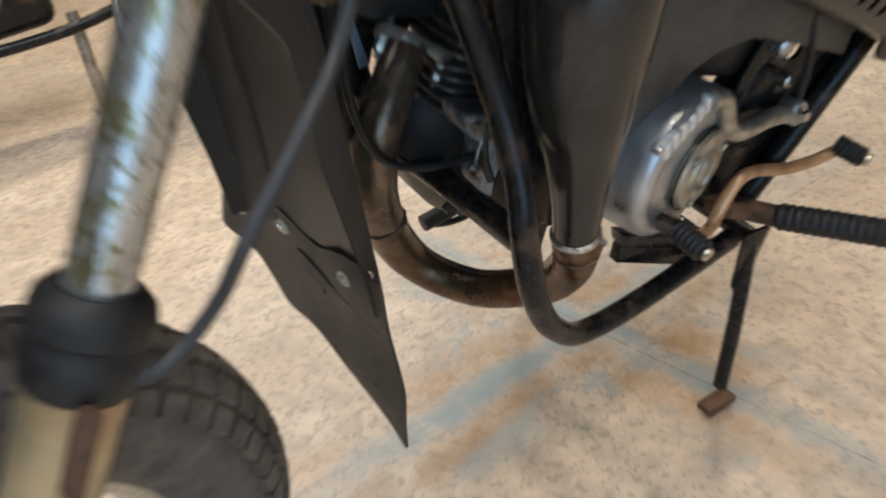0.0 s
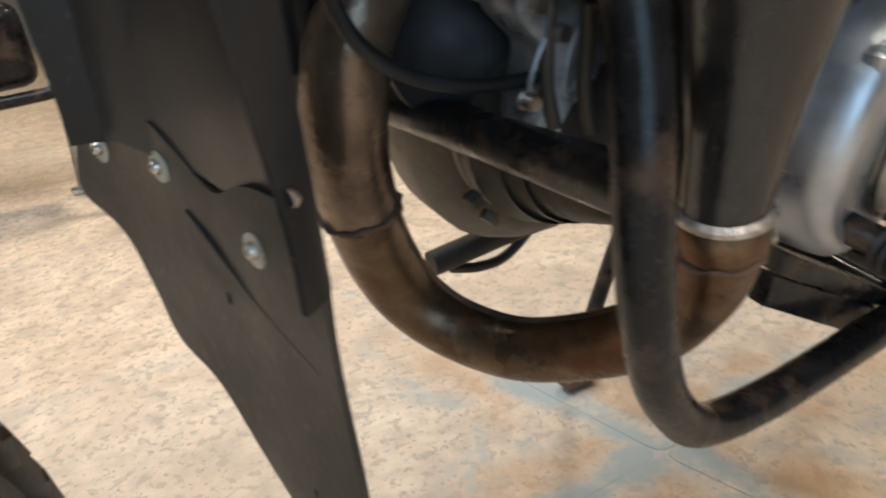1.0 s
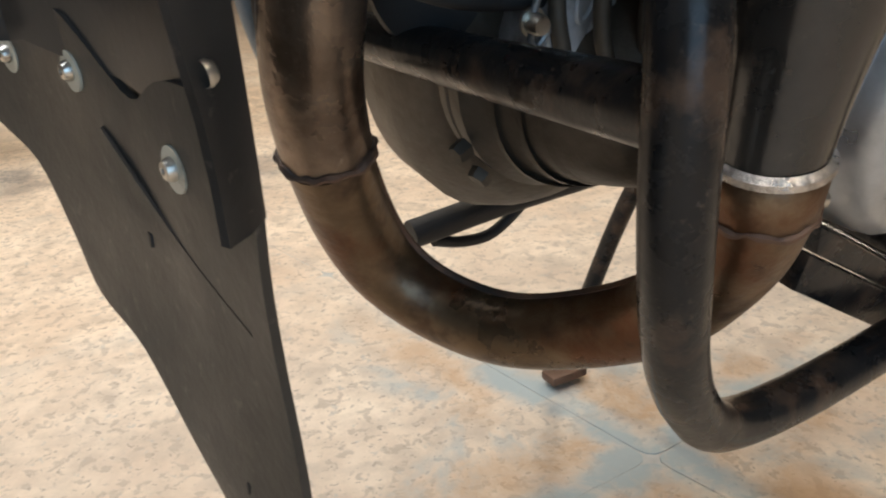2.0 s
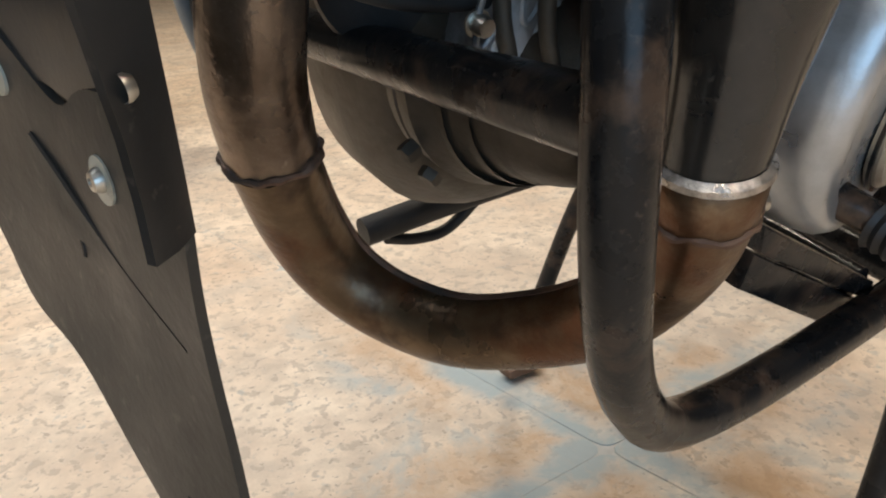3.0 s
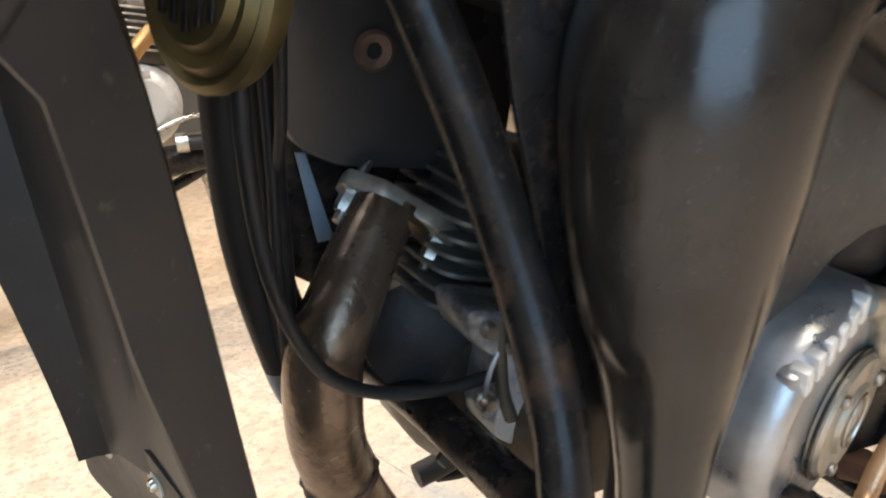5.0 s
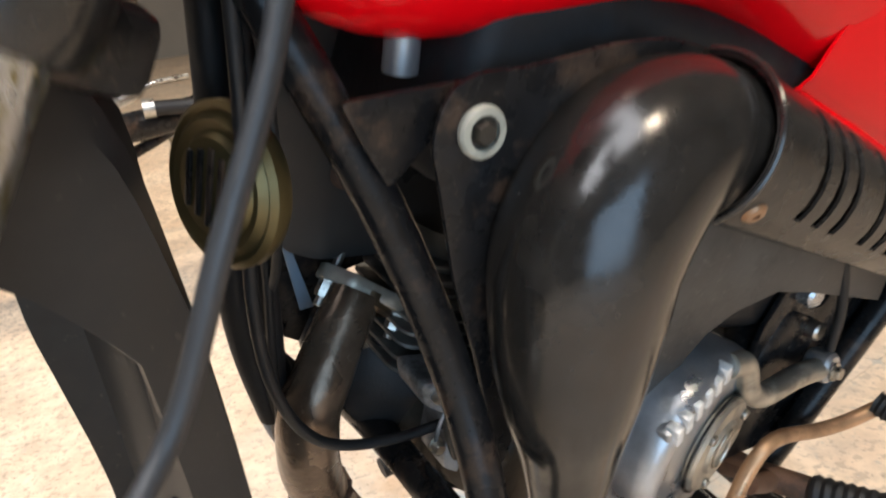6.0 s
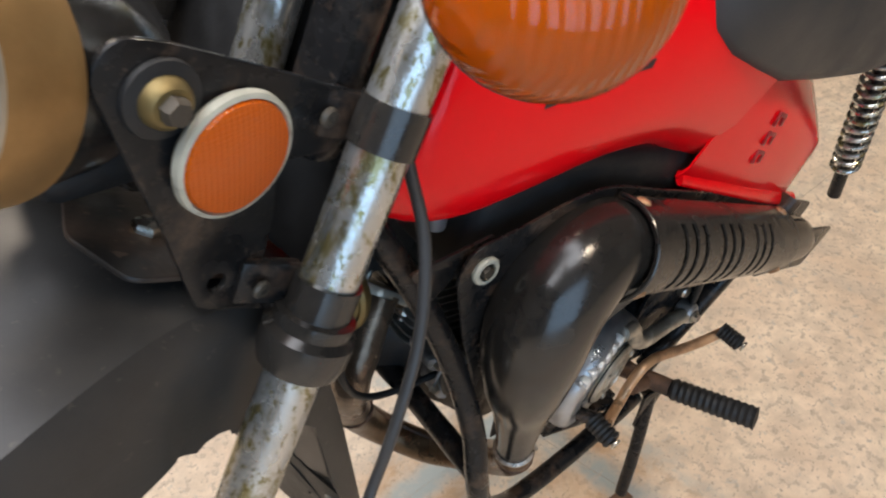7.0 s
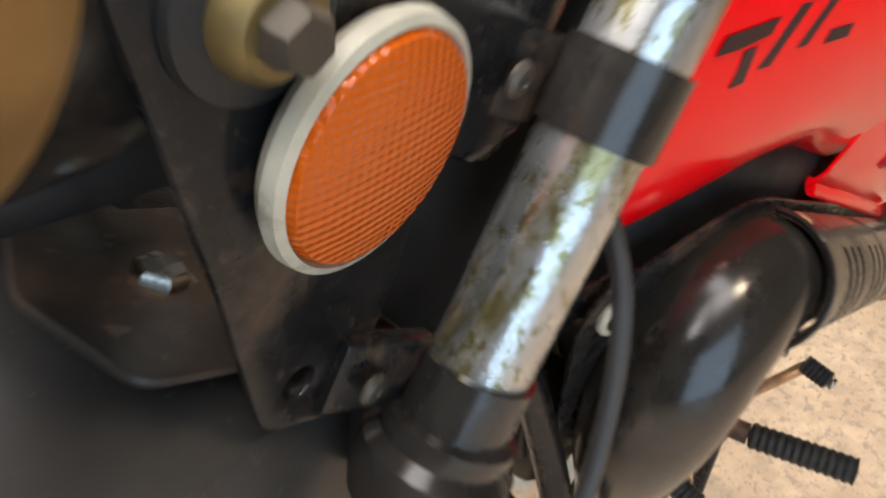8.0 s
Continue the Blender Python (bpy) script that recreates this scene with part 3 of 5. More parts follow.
# heat shield: a curved sheet round the chamber with nine slots in three groups
sh_a, sh_b = V(0.449, -0.129, 0.712), V(0.812, -0.130, 0.572)
sh_d = (sh_b - sh_a).normalized()
sh_m = basis(sh_a, sh_d, (0, 0, 1))
sh_len = (sh_b - sh_a).length
SLOTS = []
for g in range(3):
    for k in range(3):
        c = 0.062 + g * 0.092 + k * 0.0235
        SLOTS.append((c - 0.0048, c + 0.0048))
cuts = sorted({0.0, 0.012, 0.03, 0.05, sh_len - 0.02, sh_len} | {v for s in SLOTS for v in s})
angs = [radians(a) for a in (-20, -8, 4, 16, 28, 40, 52, 64, 76, 88, 100, 112, 124, 134)]
bm = bmesh.new()
vs = []
for h in cuts:
    rad = 0.0505 - 0.0065 * h / sh_len
    vs.append([bm.verts.new(sh_m @ V(rad * math.cos(a), rad * math.sin(a), h)) for a in angs])
for i in range(len(cuts) - 1):
    slot = any(abs(cuts[i] - s[0]) < 1e-6 for s in SLOTS)
    for j in range(len(angs) - 1):
        if slot and 4 <= j <= 10:
            continue
        bm.faces.new((vs[i][j], vs[i][j + 1], vs[i + 1][j + 1], vs[i + 1][j]))
bmesh.ops.recalc_face_normals(bm, faces=bm.faces)
bmesh.ops.solidify(bm, geom=bm.faces[:], thickness=0.0022)
shield = part("heat_shield", bm, M_SHIELD, chamber, "black slotted steel heat shield over the exhaust")
part("shield_lip", tube([tuple(sh_m @ V(0.0515 * math.cos(a), 0.0515 * math.sin(a), 0.0)) for a in angs], 0.0022, 8), M_GLOSS, shield)
for h, a in ((0.018, -4), (0.020, 118), (sh_len - 0.016, 0), (sh_len - 0.016, 118)):
    rad = 0.0490 - 0.006 * h / sh_len
    a = radians(a)
    d = sh_m.to_3x3() @ V(math.cos(a), math.sin(a), 0)
    part("screw", rivet(sh_m @ V(rad * math.cos(a), rad * math.sin(a), h), d, 0.0075, 0.004), M_TAN, shield, "coppery screw head")
part("tail_bracket", plate(rounded([(0.80, 0.600), (0.990, 0.535), (0.960, 0.470), (0.80, 0.520)], 0.01), 0.004, XZ @ Matrix.Translation((0, 0, 0.045))), M_PAINT, chamber)

# engine
case = lathe([(0, -0.10), (0.036, -0.10), (0.044, -0.094), (0.054, -0.07), (0.062, -0.045), (0.074, -0.020), (0.079, -0.014), (0.079, -0.003), (0.0755, -0.001), (0.079, 0.001), (0.079, 0.008), (0.074, 0.014), (0.062, 0.030), (0, 0.030)], (0.445, 0.030, 0.410), (0, 1, 0), 44)
engine = part("engine", case, M_DIRTYALLOY, bike, "dirty grey alloy engine crankcase")
part("clutch_case", lathe([(0, -0.02), (0.066, -0.02), (0.082, -0.006), (0.094, 0.016), (0.103, 0.040), (0.104, 0.085), (0.09, 0.105), (0, 0.105)], (0.462, 0.05, 0.412), (0, 1, 0), 44, None, 1.28, 0.96), M_DIRTYALLOY, engine)
part("case_bolt", bolt((0.381, 0.016, 0.360), (-0.8, -0.2, -0.5), 0.006, 0.010), M_DIRTYALLOY, engine)
part("case_bolt", bolt((0.407, 0.032, 0.336), (-0.6, -0.2, -0.7), 0.007, 0.008), M_DIRTYALLOY, engine)
part("gearbox", block((0.17, 0.15, 0.105), pose(0.60, 0.0, 0.43, 0, 8, 0), 0.018, None, 3), M_DIRTYALLOY, engine)
for k in range(3):
    part("case_ridge", lathe([(0.0705 - 0.007 * k, -0.005), (0.0715 - 0.0065 * k, -0.001), (0.0685 - 0.007 * k, 0.004)], (0.445, 0.000 - 0.014 * k, 0.410), (0, 1, 0), 44), M_DIRTYALLOY, engine)
# black blocks for the air box and the shade in the hollows round it
part("air_box", block((0.46, 0.16, 0.14), pose(0.545, 0.0, 0.690, 0, 14, 0), 0.02, None, 3), M_RUBBER, engine)
part("intake_box", block((0.25, 0.13, 0.15), pose(0.635, -0.020, 0.575, 0, 12, 0), 0.018, None, 3), M_RUBBER, engine)
part("drain_plug", bolt((0.442, 0.050, 0.330), (-0.1, 0, -1), 0.009, 0.010, 0.012), M_STEEL, engine)
cyl_axis = V(0.22, 0.02, 0.975).normalized()
cyl_at = V(0.400, 0.055, 0.468)
jug = lathe([(0.040, 0), (0.040, 0.11)], cyl_at, cyl_axis, 28)
cylinder = part("cylinder", jug, M_DIRTYALLOY, engine, "finned air-cooled cylinder")
for k in range(9):
    h = 0.004 + k * 0.0106
    s = 0.054 - 0.010 * (k / 8) ** 2 + 0.001 * math.sin(k * 2.1)
    part("fin", plate(rounded([(-s, -s), (s, -s), (s, s), (-s, s)], 0.016), 0.0032, basis(cyl_at + cyl_axis * h, cyl_axis, (1, 0, 0)), 0.0008), M_FIN, cylinder)
part("cylinder_base", block((0.105, 0.100, 0.055), basis(V(0.437, 0.042, 0.430), cyl_axis, (1, 0, 0)), 0.010), M_DIRTYALLOY, engine, "grey alloy cylinder base")
for k in range(3):
    part("case_rib", tube([(0.372 + 0.016 * k, -0.035 - 0.012 * k, 0.492), (0.376 + 0.016 * k, -0.038 - 0.012 * k, 0.45), (0.384 + 0.016 * k, -0.042 - 0.012 * k, 0.425)], 0.0042, 10), M_DIRTYALLOY, engine)
# the round black cover under the exhaust port, and the grey cast case beside it
part("port_cover", lathe([(0, -0.03), (0.041, -0.03), (0.043, -0.004), (0.040, 0.004), (0.030, 0.009), (0.014, 0.012), (0, 0.0125)], (0.362, 0.034, 0.446), (-0.55, -0.82, 0.12), 40), M_RUBBER, engine, "round black cover")
FC = basis((0, -0.018, 0), (0, -1, 0), (1, 0, 0))
front_case = part("front_case", plate(rounded([(0.345, 0.505), (0.400, 0.492), (0.428, 0.445), (0.438, 0.410), (0.448, 0.380), (0.430, 0.372), (0.402, 0.392), (0.374, 0.412), (0.378, 0.462), (0.350, 0.482)], 0.010), 0.040, FC, 0.004), M_CASE, engine, "blue-grey cast alloy case with ribs and bosses")
for x, z, w in ((0.372, 0.452, 0.010), (0.394, 0.462, 0.009), (0.404, 0.432, 0.009)):
    part("oval_rib", tube([tuple(FC @ V(x + w * math.cos(a * math.pi / 8) * 0.62 + 0.25 * w * math.sin(a * math.pi / 8), z + 2.3 * w * math.sin(a * math.pi / 8), 0.0195)) for a in range(17)], 0.0018, 8, 2), M_CASE, front_case)
for x, z in ((0.360, 0.490), (0.378, 0.476), (0.366, 0.440), (0.415, 0.400)):
    part("case_screw", bolt(FC @ V(x, z, 0.018), (0, -1, 0), 0.0048, 0.009, 0.0065, 12), M_STEEL, front_case)
part("head_shroud", plate(rounded([(0.258, 0.75), (0.270, 0.600), (0.283, 0.571), (0.311, 0.558), (0.338, 0.556), (0.397, 0.549), (0.430, 0.540), (0.440, 0.75)], 0.010), 0.020, basis((0, 0.075, 0), (0, -1, 0), (1, 0, 0))), M_PLASTIC, engine, "black plastic panel above the cylinder")
part("panel_grommet", lathe([(0.005, 0), (0.011, 0), (0.0125, 0.003), (0.010, 0.005), (0.005, 0.004)], (0.329, 0.064, 0.628), (-0.15, -1, 0), 24), M_RUST, engine, "brown rusty grommet")

# left engine cover: a drum with a rounded rim and flat face, a round cap on it and a row of plain raised bars on the rim
cov_axis = V(0.235, -0.97, -0.02).normalized()
cov_face = V(0.563, -0.1300, 0.4400)
cover = part("engine_cover", lathe([(0.087, -0.075), (0.086, -0.016), (0.0845, -0.007), (0.080, -0.001), (0.074, 0.0012), (0.066, 0.0002), (0.0635, -0.002), (0, -0.002)], cov_face, cov_axis, 64, None, 0.97, 1.0), M_ALLOY, engine, "polished alloy engine side cover")
cap_at = V(0.5845, -0.1275, 0.4300)
CAP = basis(cap_at, cov_axis, (0, 0, 1))
part("cover_cap", lathe([(0.0445, -0.004), (0.0445, 0.002), (0.042, 0.0045), (0.026, 0.0045), (0.0235, 0.0075), (0.019, 0.0075), (0.0165, 0.0050), (0.010, 0.0065), (0, 0.0065)], cap_at, cov_axis, 48), M_CAPALLOY, cover, "round alloy cap with worn rings")
part("cap_groove", lathe([(0.0440, -0.0015), (0.0475, -0.0015), (0.0475, 0.0004), (0.0440, 0.0004)], cap_at, cov_axis, 48), M_PAINT, cover)
part("cap_ring", tube([tuple(CAP @ V(0.0200 * math.cos(2 * math.pi * k / 24), 0.0135 * math.sin(2 * math.pi * k / 24), 0.0076)) for k in range(25)], 0.0012, 6, 2), M_STEEL, cover)
for a in (170, 300, 50):
    part("cap_screw", bolt(CAP @ V(0.037 * math.cos(radians(a)), 0.037 * math.sin(radians(a)), 0.004), cov_axis, 0.0048, 0.004, 0, 16), M_STEEL, cover)
bar_a, bar_b = V(0.499, -0.1430, 0.486), V(0.558, -0.1290, 0.513)
part("bar_seat", block(((bar_b - bar_a).length + 0.016, 0.012, 0.020), basis((bar_a + bar_b) / 2 + V(0, 0.005, -0.004), cov_axis, bar_b - bar_a) @ pose(0, 0, 0, 90, 0, 0), 0.003), M_ALLOY, cover)
for k in range(6):
    part("raised_bar", block((0.0082, 0.019, 0.0115), basis(bar_a.lerp(bar_b, k / 5), cov_axis, bar_b - bar_a), 0.0015), M_BRIGHT, cover)
part("web_boss", lathe([(0, 0), (0.010, 0), (0.0095, 0.007), (0.006, 0.010), (0, 0.0105)], (0.554, -0.086, 0.518), (-0.2, -1, 0), 20), M_DIRTYALLOY, engine)
part("clutch_arm", tube([(0.570, -0.124, 0.512), (0.596, -0.122, 0.504), (0.616, -0.122, 0.472), (0.640, -0.122, 0.458), (0.685, -0.121, 0.462), (0.726, -0.119, 0.458)], 0.0105, 14), M_CAPALLOY, engine, "worn alloy clutch arm")
part("arm_eye", lathe([(0, -0.012), (0.013, -0.012), (0.015, -0.008), (0.015, 0.008), (0.012, 0.011), (0, 0.011)], (0.734, -0.117, 0.458), (0.1, -1, 0.2), 24), M_ALLOY, engine)
part("arm_bolt", bolt((0.736, -0.129, 0.458), (0.1, -1, 0.2), 0.0065, 0.007, 0.009), M_STEEL, engine)
part("cable_end", tube([(0.738, -0.117, 0.472), (0.730, -0.115, 0.525), (0.700, -0.105, 0.60), (0.66, -0.08, 0.67)], 0.0045, 10), M_RUBBER, engine)
part("case_boss", lathe([(0, 0), (0.011, 0), (0.011, 0.012), (0.008, 0.015), (0, 0.015)], (0.695, -0.096, 0.535), (0, -1, 0.1), 20), M_ALLOY, engine)
part("case_boss", lathe([(0, 0), (0.009, 0), (0.009, 0.012), (0.007, 0.014), (0, 0.014)], (0.725, -0.096, 0.490), (0, -1, 0.1), 20), M_STEEL, engine)
part("footrest_plate", plate(rounded([(0.655, 0.35), (0.735, 0.345), (0.84, 0.47), (0.86, 0.57), (0.70, 0.60), (0.655, 0.50)], 0.012), 0.006, basis((0, -0.092, 0), (0, -1, 0), (1, 0, 0)), 0.0015, ((0.735, 0.52, 0.012),)), M_PAINT, frame_main)
part("sprocket_cover", block((0.09, 0.05, 0.11), pose(0.70, -0.075, 0.46, 0, 25, 0), 0.02, None, 3), M_PAINT, engine)

# gear lever, footpeg, stand
LEVER = [(0.560, -0.166, 0.374), (0.596, -0.150, 0.352), (0.628, -0.138, 0.352), (0.643, -0.133, 0.374), (0.658, -0.132, 0.399), (0.689, -0.130, 0.400), (0.740, -0.134, 0.391), (0.775, -0.142, 0.396), (0.806, -0.150, 0.408)]
lever = part("gear_lever", tube(LEVER, 0.0072, 12), M_TAN, bike, "copper-tan heel and toe gear lever")
for a, b, k_ in (((0.553, -0.146, 0.377), (0.556, -0.204, 0.372), 1.2), ((0.801, -0.146, 0.415), (0.809, -0.196, 0.412), 1.1)):
    d = (V(*b) - V(*a)).normalized()
    part("pedal_rubber", lathe([(0, 0)] + [((0.0115 - 0.0015 * (k % 2)) * k_, (0.002 + 0.0027 * k) * k_) for k in range(12)] + [(0, 0.034 * k_)], a, d, 20), M_RUBBER, lever, "ribbed black pedal rubber")
    part("pedal_pin", lathe([(0.006, 0.034 * k_), (0.008, 0.034 * k_ + 0.001), (0.0075, 0.034 * k_ + 0.004), (0, 0.034 * k_ + 0.005)], a, d, 14), M_STEEL, lever)
part("toe_arm", tube([(0.505, -0.118, 0.400), (0.530, -0.128, 0.388), (0.556, -0.150, 0.377)], 0.0095, 12), M_PAINT, lever)
part("lever_arm", tube([(0.690, -0.085, 0.340), (0.695, -0.128, 0.343), (0.650, -0.134, 0.362)], 0.010, 12), M_RUST, lever)
peg_a, peg_b = V(0.712, -0.160, 0.350), V(0.748, -0.268, 0.385)
peg = part("footpeg", tube([(0.690, -0.085, 0.330), tuple(peg_a)], 0.013, 14, 0), M_RUST, bike, "rusty footpeg bar")
pd = (peg_b - peg_a)
prof = [(0, 0)]
for k in range(26):
    prof.append((0.0165 if k % 2 else 0.0143, pd.length * (0.02 + 0.96 * k / 25)))
part("peg_rubber", lathe(prof + [(0, pd.length)], peg_a, pd, 22), M_RUBBER, peg, "ribbed black rubber footpeg sleeve")
stand = part("centre_stand", tube([(0.732, -0.14, 0.292), (0.732, 0.19, 0.292)], 0.012, 14, 0), M_PAINT, bike, "black centre stand with rusty feet")
for s in (-1, 1):
    part("stand_leg", tube([(0.732, 0.030 + 0.160 * s, 0.295), (0.732, 0.030 + 0.185 * s, 0.17), (0.732, 0.030 + 0.202 * s, 0.040 + 0.022 * s * -1)], 0.0100, 14), M_PAINT, stand)
    part("stand_foot", block((0.052, 0.026, 0.012), pose(0.738, 0.030 + 0.204 * s, 0.026 if s < 0 else -0.046, -10, -7, 0), 0.003), M_RUST, stand, "rusty flat stand foot")
    part("stand_gusset", plate(rounded([(0.702, 0.31), (0.752, 0.31), (0.740, 0.200), (0.720, 0.220)], 0.006), 0.005, basis((0, 0.030 + 0.168 * s, 0), (0, -1, 0), (1, 0, 0))), M_PAINT, stand)
part("brake_pedal", tube([(0.452, 0.14, 0.225), (0.480, 0.14, 0.221), (0.508, 0.14, 0.226), (0.532, 0.14, 0.250), (0.560, 0.14, 0.290)], 0.0048, 12), M_RUBBER, bike, "black brake pedal on the far side")
part("far_footpeg", tube([(0.430, 0.14, 0.233), (0.520, 0.14, 0.256), (0.66, 0.14, 0.285)], 0.0115, 14), M_RUBBER, bike)

# fuel tank: rounded sections along its length, with slanted front and rear
ST = [(0.192, 0.875, 0.030), (0.200, 0.828, 0.062), (0.222, 0.795, 0.082), (0.252, 0.777, 0.094), (0.30, 0.770, 0.100), (0.36, 0.777, 0.104), (0.43, 0.780, 0.106), (0.50, 0.764, 0.106), (0.56, 0.742, 0.105), (0.612, 0.719, 0.103)]
ST = [(a, b - 0.006 - 0.018 * max(0, min(1, (0.50 - a) / 0.12)), c) for a, b, c in ST]
ST = [tuple(p) for p in smooth_path([(a + 0.006, b + 0.004, c) for a, b, c in ST], 3)]


def tank_ring(s, zb, w):
    zt = 0.992 - 0.10 * max(0, (s - 0.35) / 0.3) ** 2 - 0.05 * max(0, (0.26 - s) / 0.07)
    f = (s - 0.19) / 0.42
    k, zref = -0.34 + 1.12 * f, 0.79 - 0.071 * f
    ring = []
    for i in range(40):
        a = -math.pi / 2 + 2 * math.pi * i / 40
        cx, cz = math.cos(a), math.sin(a)
        y = (abs(cx) ** 0.32) * math.copysign(1, cx)
        z = (abs(cz) ** (0.42 if cz < 0 else 0.7)) * math.copysign(1, cz)
        zz = (zb + zt) / 2 + (zt - zb) / 2 * z
        ww = w * (1 - 0.40 * max(0, (zz - 0.82) / 0.17) ** 1.6) * (1 - 0.10 * max(0, (zb + 0.05 - zz) / 0.05) ** 2)
        p = V(s + k * (zz - zref), 0.008 - y * ww, zz)
        # the front is cut back behind the steering head
        p.x += max(0.0, 0.080 - (p - F_ORIGIN).dot(F_BACK)) / F_BACK.x
        ring.append(p)
    return ring


bm = bmesh.new()
rings = [[bm.verts.new(p) for p in tank_ring(*s)] for s in ST]
for a, b in zip(rings, rings[1:]):
    for k in range(40):
        bm.faces.new((a[k], a[(k + 1) % 40], b[(k + 1) % 40], b[k]))
bm.faces.new(rings[0])
bm.faces.new(rings[-1][::-1])
tank = part("fuel_tank", bm, M_RED, bike, "glossy red painted fuel tank", 60)
part("tank_tap", lathe([(0, 0), (0.01, 0), (0.01, 0.03), (0.014, 0.03), (0.014, 0.045), (0, 0.045)], (0.30, -0.05, 0.735), (0, 0, 1), 16), M_ALLOY, tank)

# tank mark as plain dark shapes on its side
def on_tank(x, z):
    """The point of the tank's left side at this place."""
    hit, place, normal, _ = tank.ray_cast(V(x, -0.5, z), V(0, 1, 0))
    return place, normal


for poly in ([(0.328, 0.885), (0.334, 0.894), (0.380, 0.898), (0.374, 0.890), (0.346, 0.886)],
             [(0.350, 0.865), (0.362, 0.866), (0.365, 0.885), (0.354, 0.884)],
             [(0.372, 0.872), (0.383, 0.872), (0.412, 0.902), (0.401, 0.902)],
             [(0.408, 0.878), (0.418, 0.878), (0.444, 0.902), (0.434, 0.902)],
             [(0.440, 0.876), (0.468, 0.876), (0.472, 0.883), (0.444, 0.883)]):
    bm = bmesh.new()
    top = [on_tank(x, z) for x, z in poly]
    f = bm.faces.new([bm.verts.new(p + n * 0.0008) for p, n in top])
    bmesh.ops.triangulate(bm, faces=[f])
    bmesh.ops.solidify(bm, geom=bm.faces[:], thickness=0.0006)
    part("tank_mark", bm, M_DECAL, tank)

# side panel behind the tank
rows_ = []
for i in range(15):
    t = i / 14
    row = []
    for j in range(13):
        s = j / 12
        lo = V(0.599 + 0.346 * t, 0, 0.713 - 0.152 * t - 0.006 * math.sin(math.pi * t))
        hi = V(0.700 + 0.27 * t, 0, 0.895 - 0.185 * t)
        p = lo.lerp(hi, s)
        p.y = -0.090 - 0.010 * math.sin(math.pi * min(1, t * 0.9 + 0.1)) + 0.150 * max(0, s - 0.56) ** 1.1 + (0.006 if s < 0.05 else 0) + 0.016 * max(0, t - 0.85) / 0.15
        row.append(p)
    rows_.append(row)
side = part("side_panel", shell(rows_, 0.003), M_RED, bike, "red plastic side panel with small dark slots")
for k in range(3):
    c = V(0.741 - 0.0025 * k, -0.1005, 0.756 - 0.025 * k)
    for dx, dz, w, h in ((-0.008, 0, 0.005, 0.016), (0.008, 0.002, 0.005, 0.014), (0, 0.007, 0.020, 0.005)):
        part("slot_mark", block((w, 0.003, h), Matrix.Translation(c) @ pose(0, 0, 0, -8, 25, 0) @ Matrix.Translation((dx, 0, dz)), 0.0008), M_REDDARK, side)
part("lower_trim", tube([(0.604, -0.088, 0.712), (0.70, -0.098, 0.672), (0.82, -0.102, 0.618), (0.940, -0.092, 0.566)], 0.009, 10, 6, None, True, 0.5), M_RED, side)

# seat
bm = bmesh.new()
rings = []
for x, zb, zt, w in ((0.535, 0.905, 0.945, 0.08), (0.55, 0.885, 0.955, 0.10), (0.585, 0.858, 0.965, 0.112), (0.64, 0.832, 0.965, 0.118), (0.70, 0.806, 0.965, 0.120), (0.80, 0.785, 0.955, 0.120), (0.90, 0.768, 0.94, 0.118), (1.08, 0.765, 0.93, 0.115), (1.25, 0.73, 0.92, 0.11)):
    ring = []
    for i in range(20):
        a = 2 * math.pi * i / 20
        cx, cz = math.cos(a), math.sin(a)
        ring.append(bm.verts.new((x, 0.01 + w * math.copysign(abs(cx) ** 0.3, cx), (zb + zt) / 2 + (zt - zb) / 2 * math.copysign(abs(cz) ** 0.35, cz))))
    rings.append(ring)
for a, b in zip(rings, rings[1:]):
    for k in range(20):
        bm.faces.new((a[k], a[(k + 1) % 20], b[(k + 1) % 20], b[k]))
bm.faces.new(rings[0])
bm.faces.new(rings[-1])
part("seat", bm, M_GREY, bike, "dark grey vinyl seat")

# rear shock with its chromed spring
shock = part("rear_shock", tube([(0.985, -0.085, 0.78), (1.075, -0.10, 0.53)], 0.010, 14, 0), M_PAINT, bike, "rear shock absorber with bare steel spring")
part("spring", helix((0.985, -0.085, 0.78), (1.055, -0.097, 0.585), 0.018, 0.0036, 13), M_CHROME, shock)
part("rear_strut", tube([(0.725, -0.105, 0.33), (0.80, -0.108, 0.46), (0.885, -0.11, 0.60)], 0.014, 12), M_PAINT, bike)

before_front = set(bike.children_recursive)
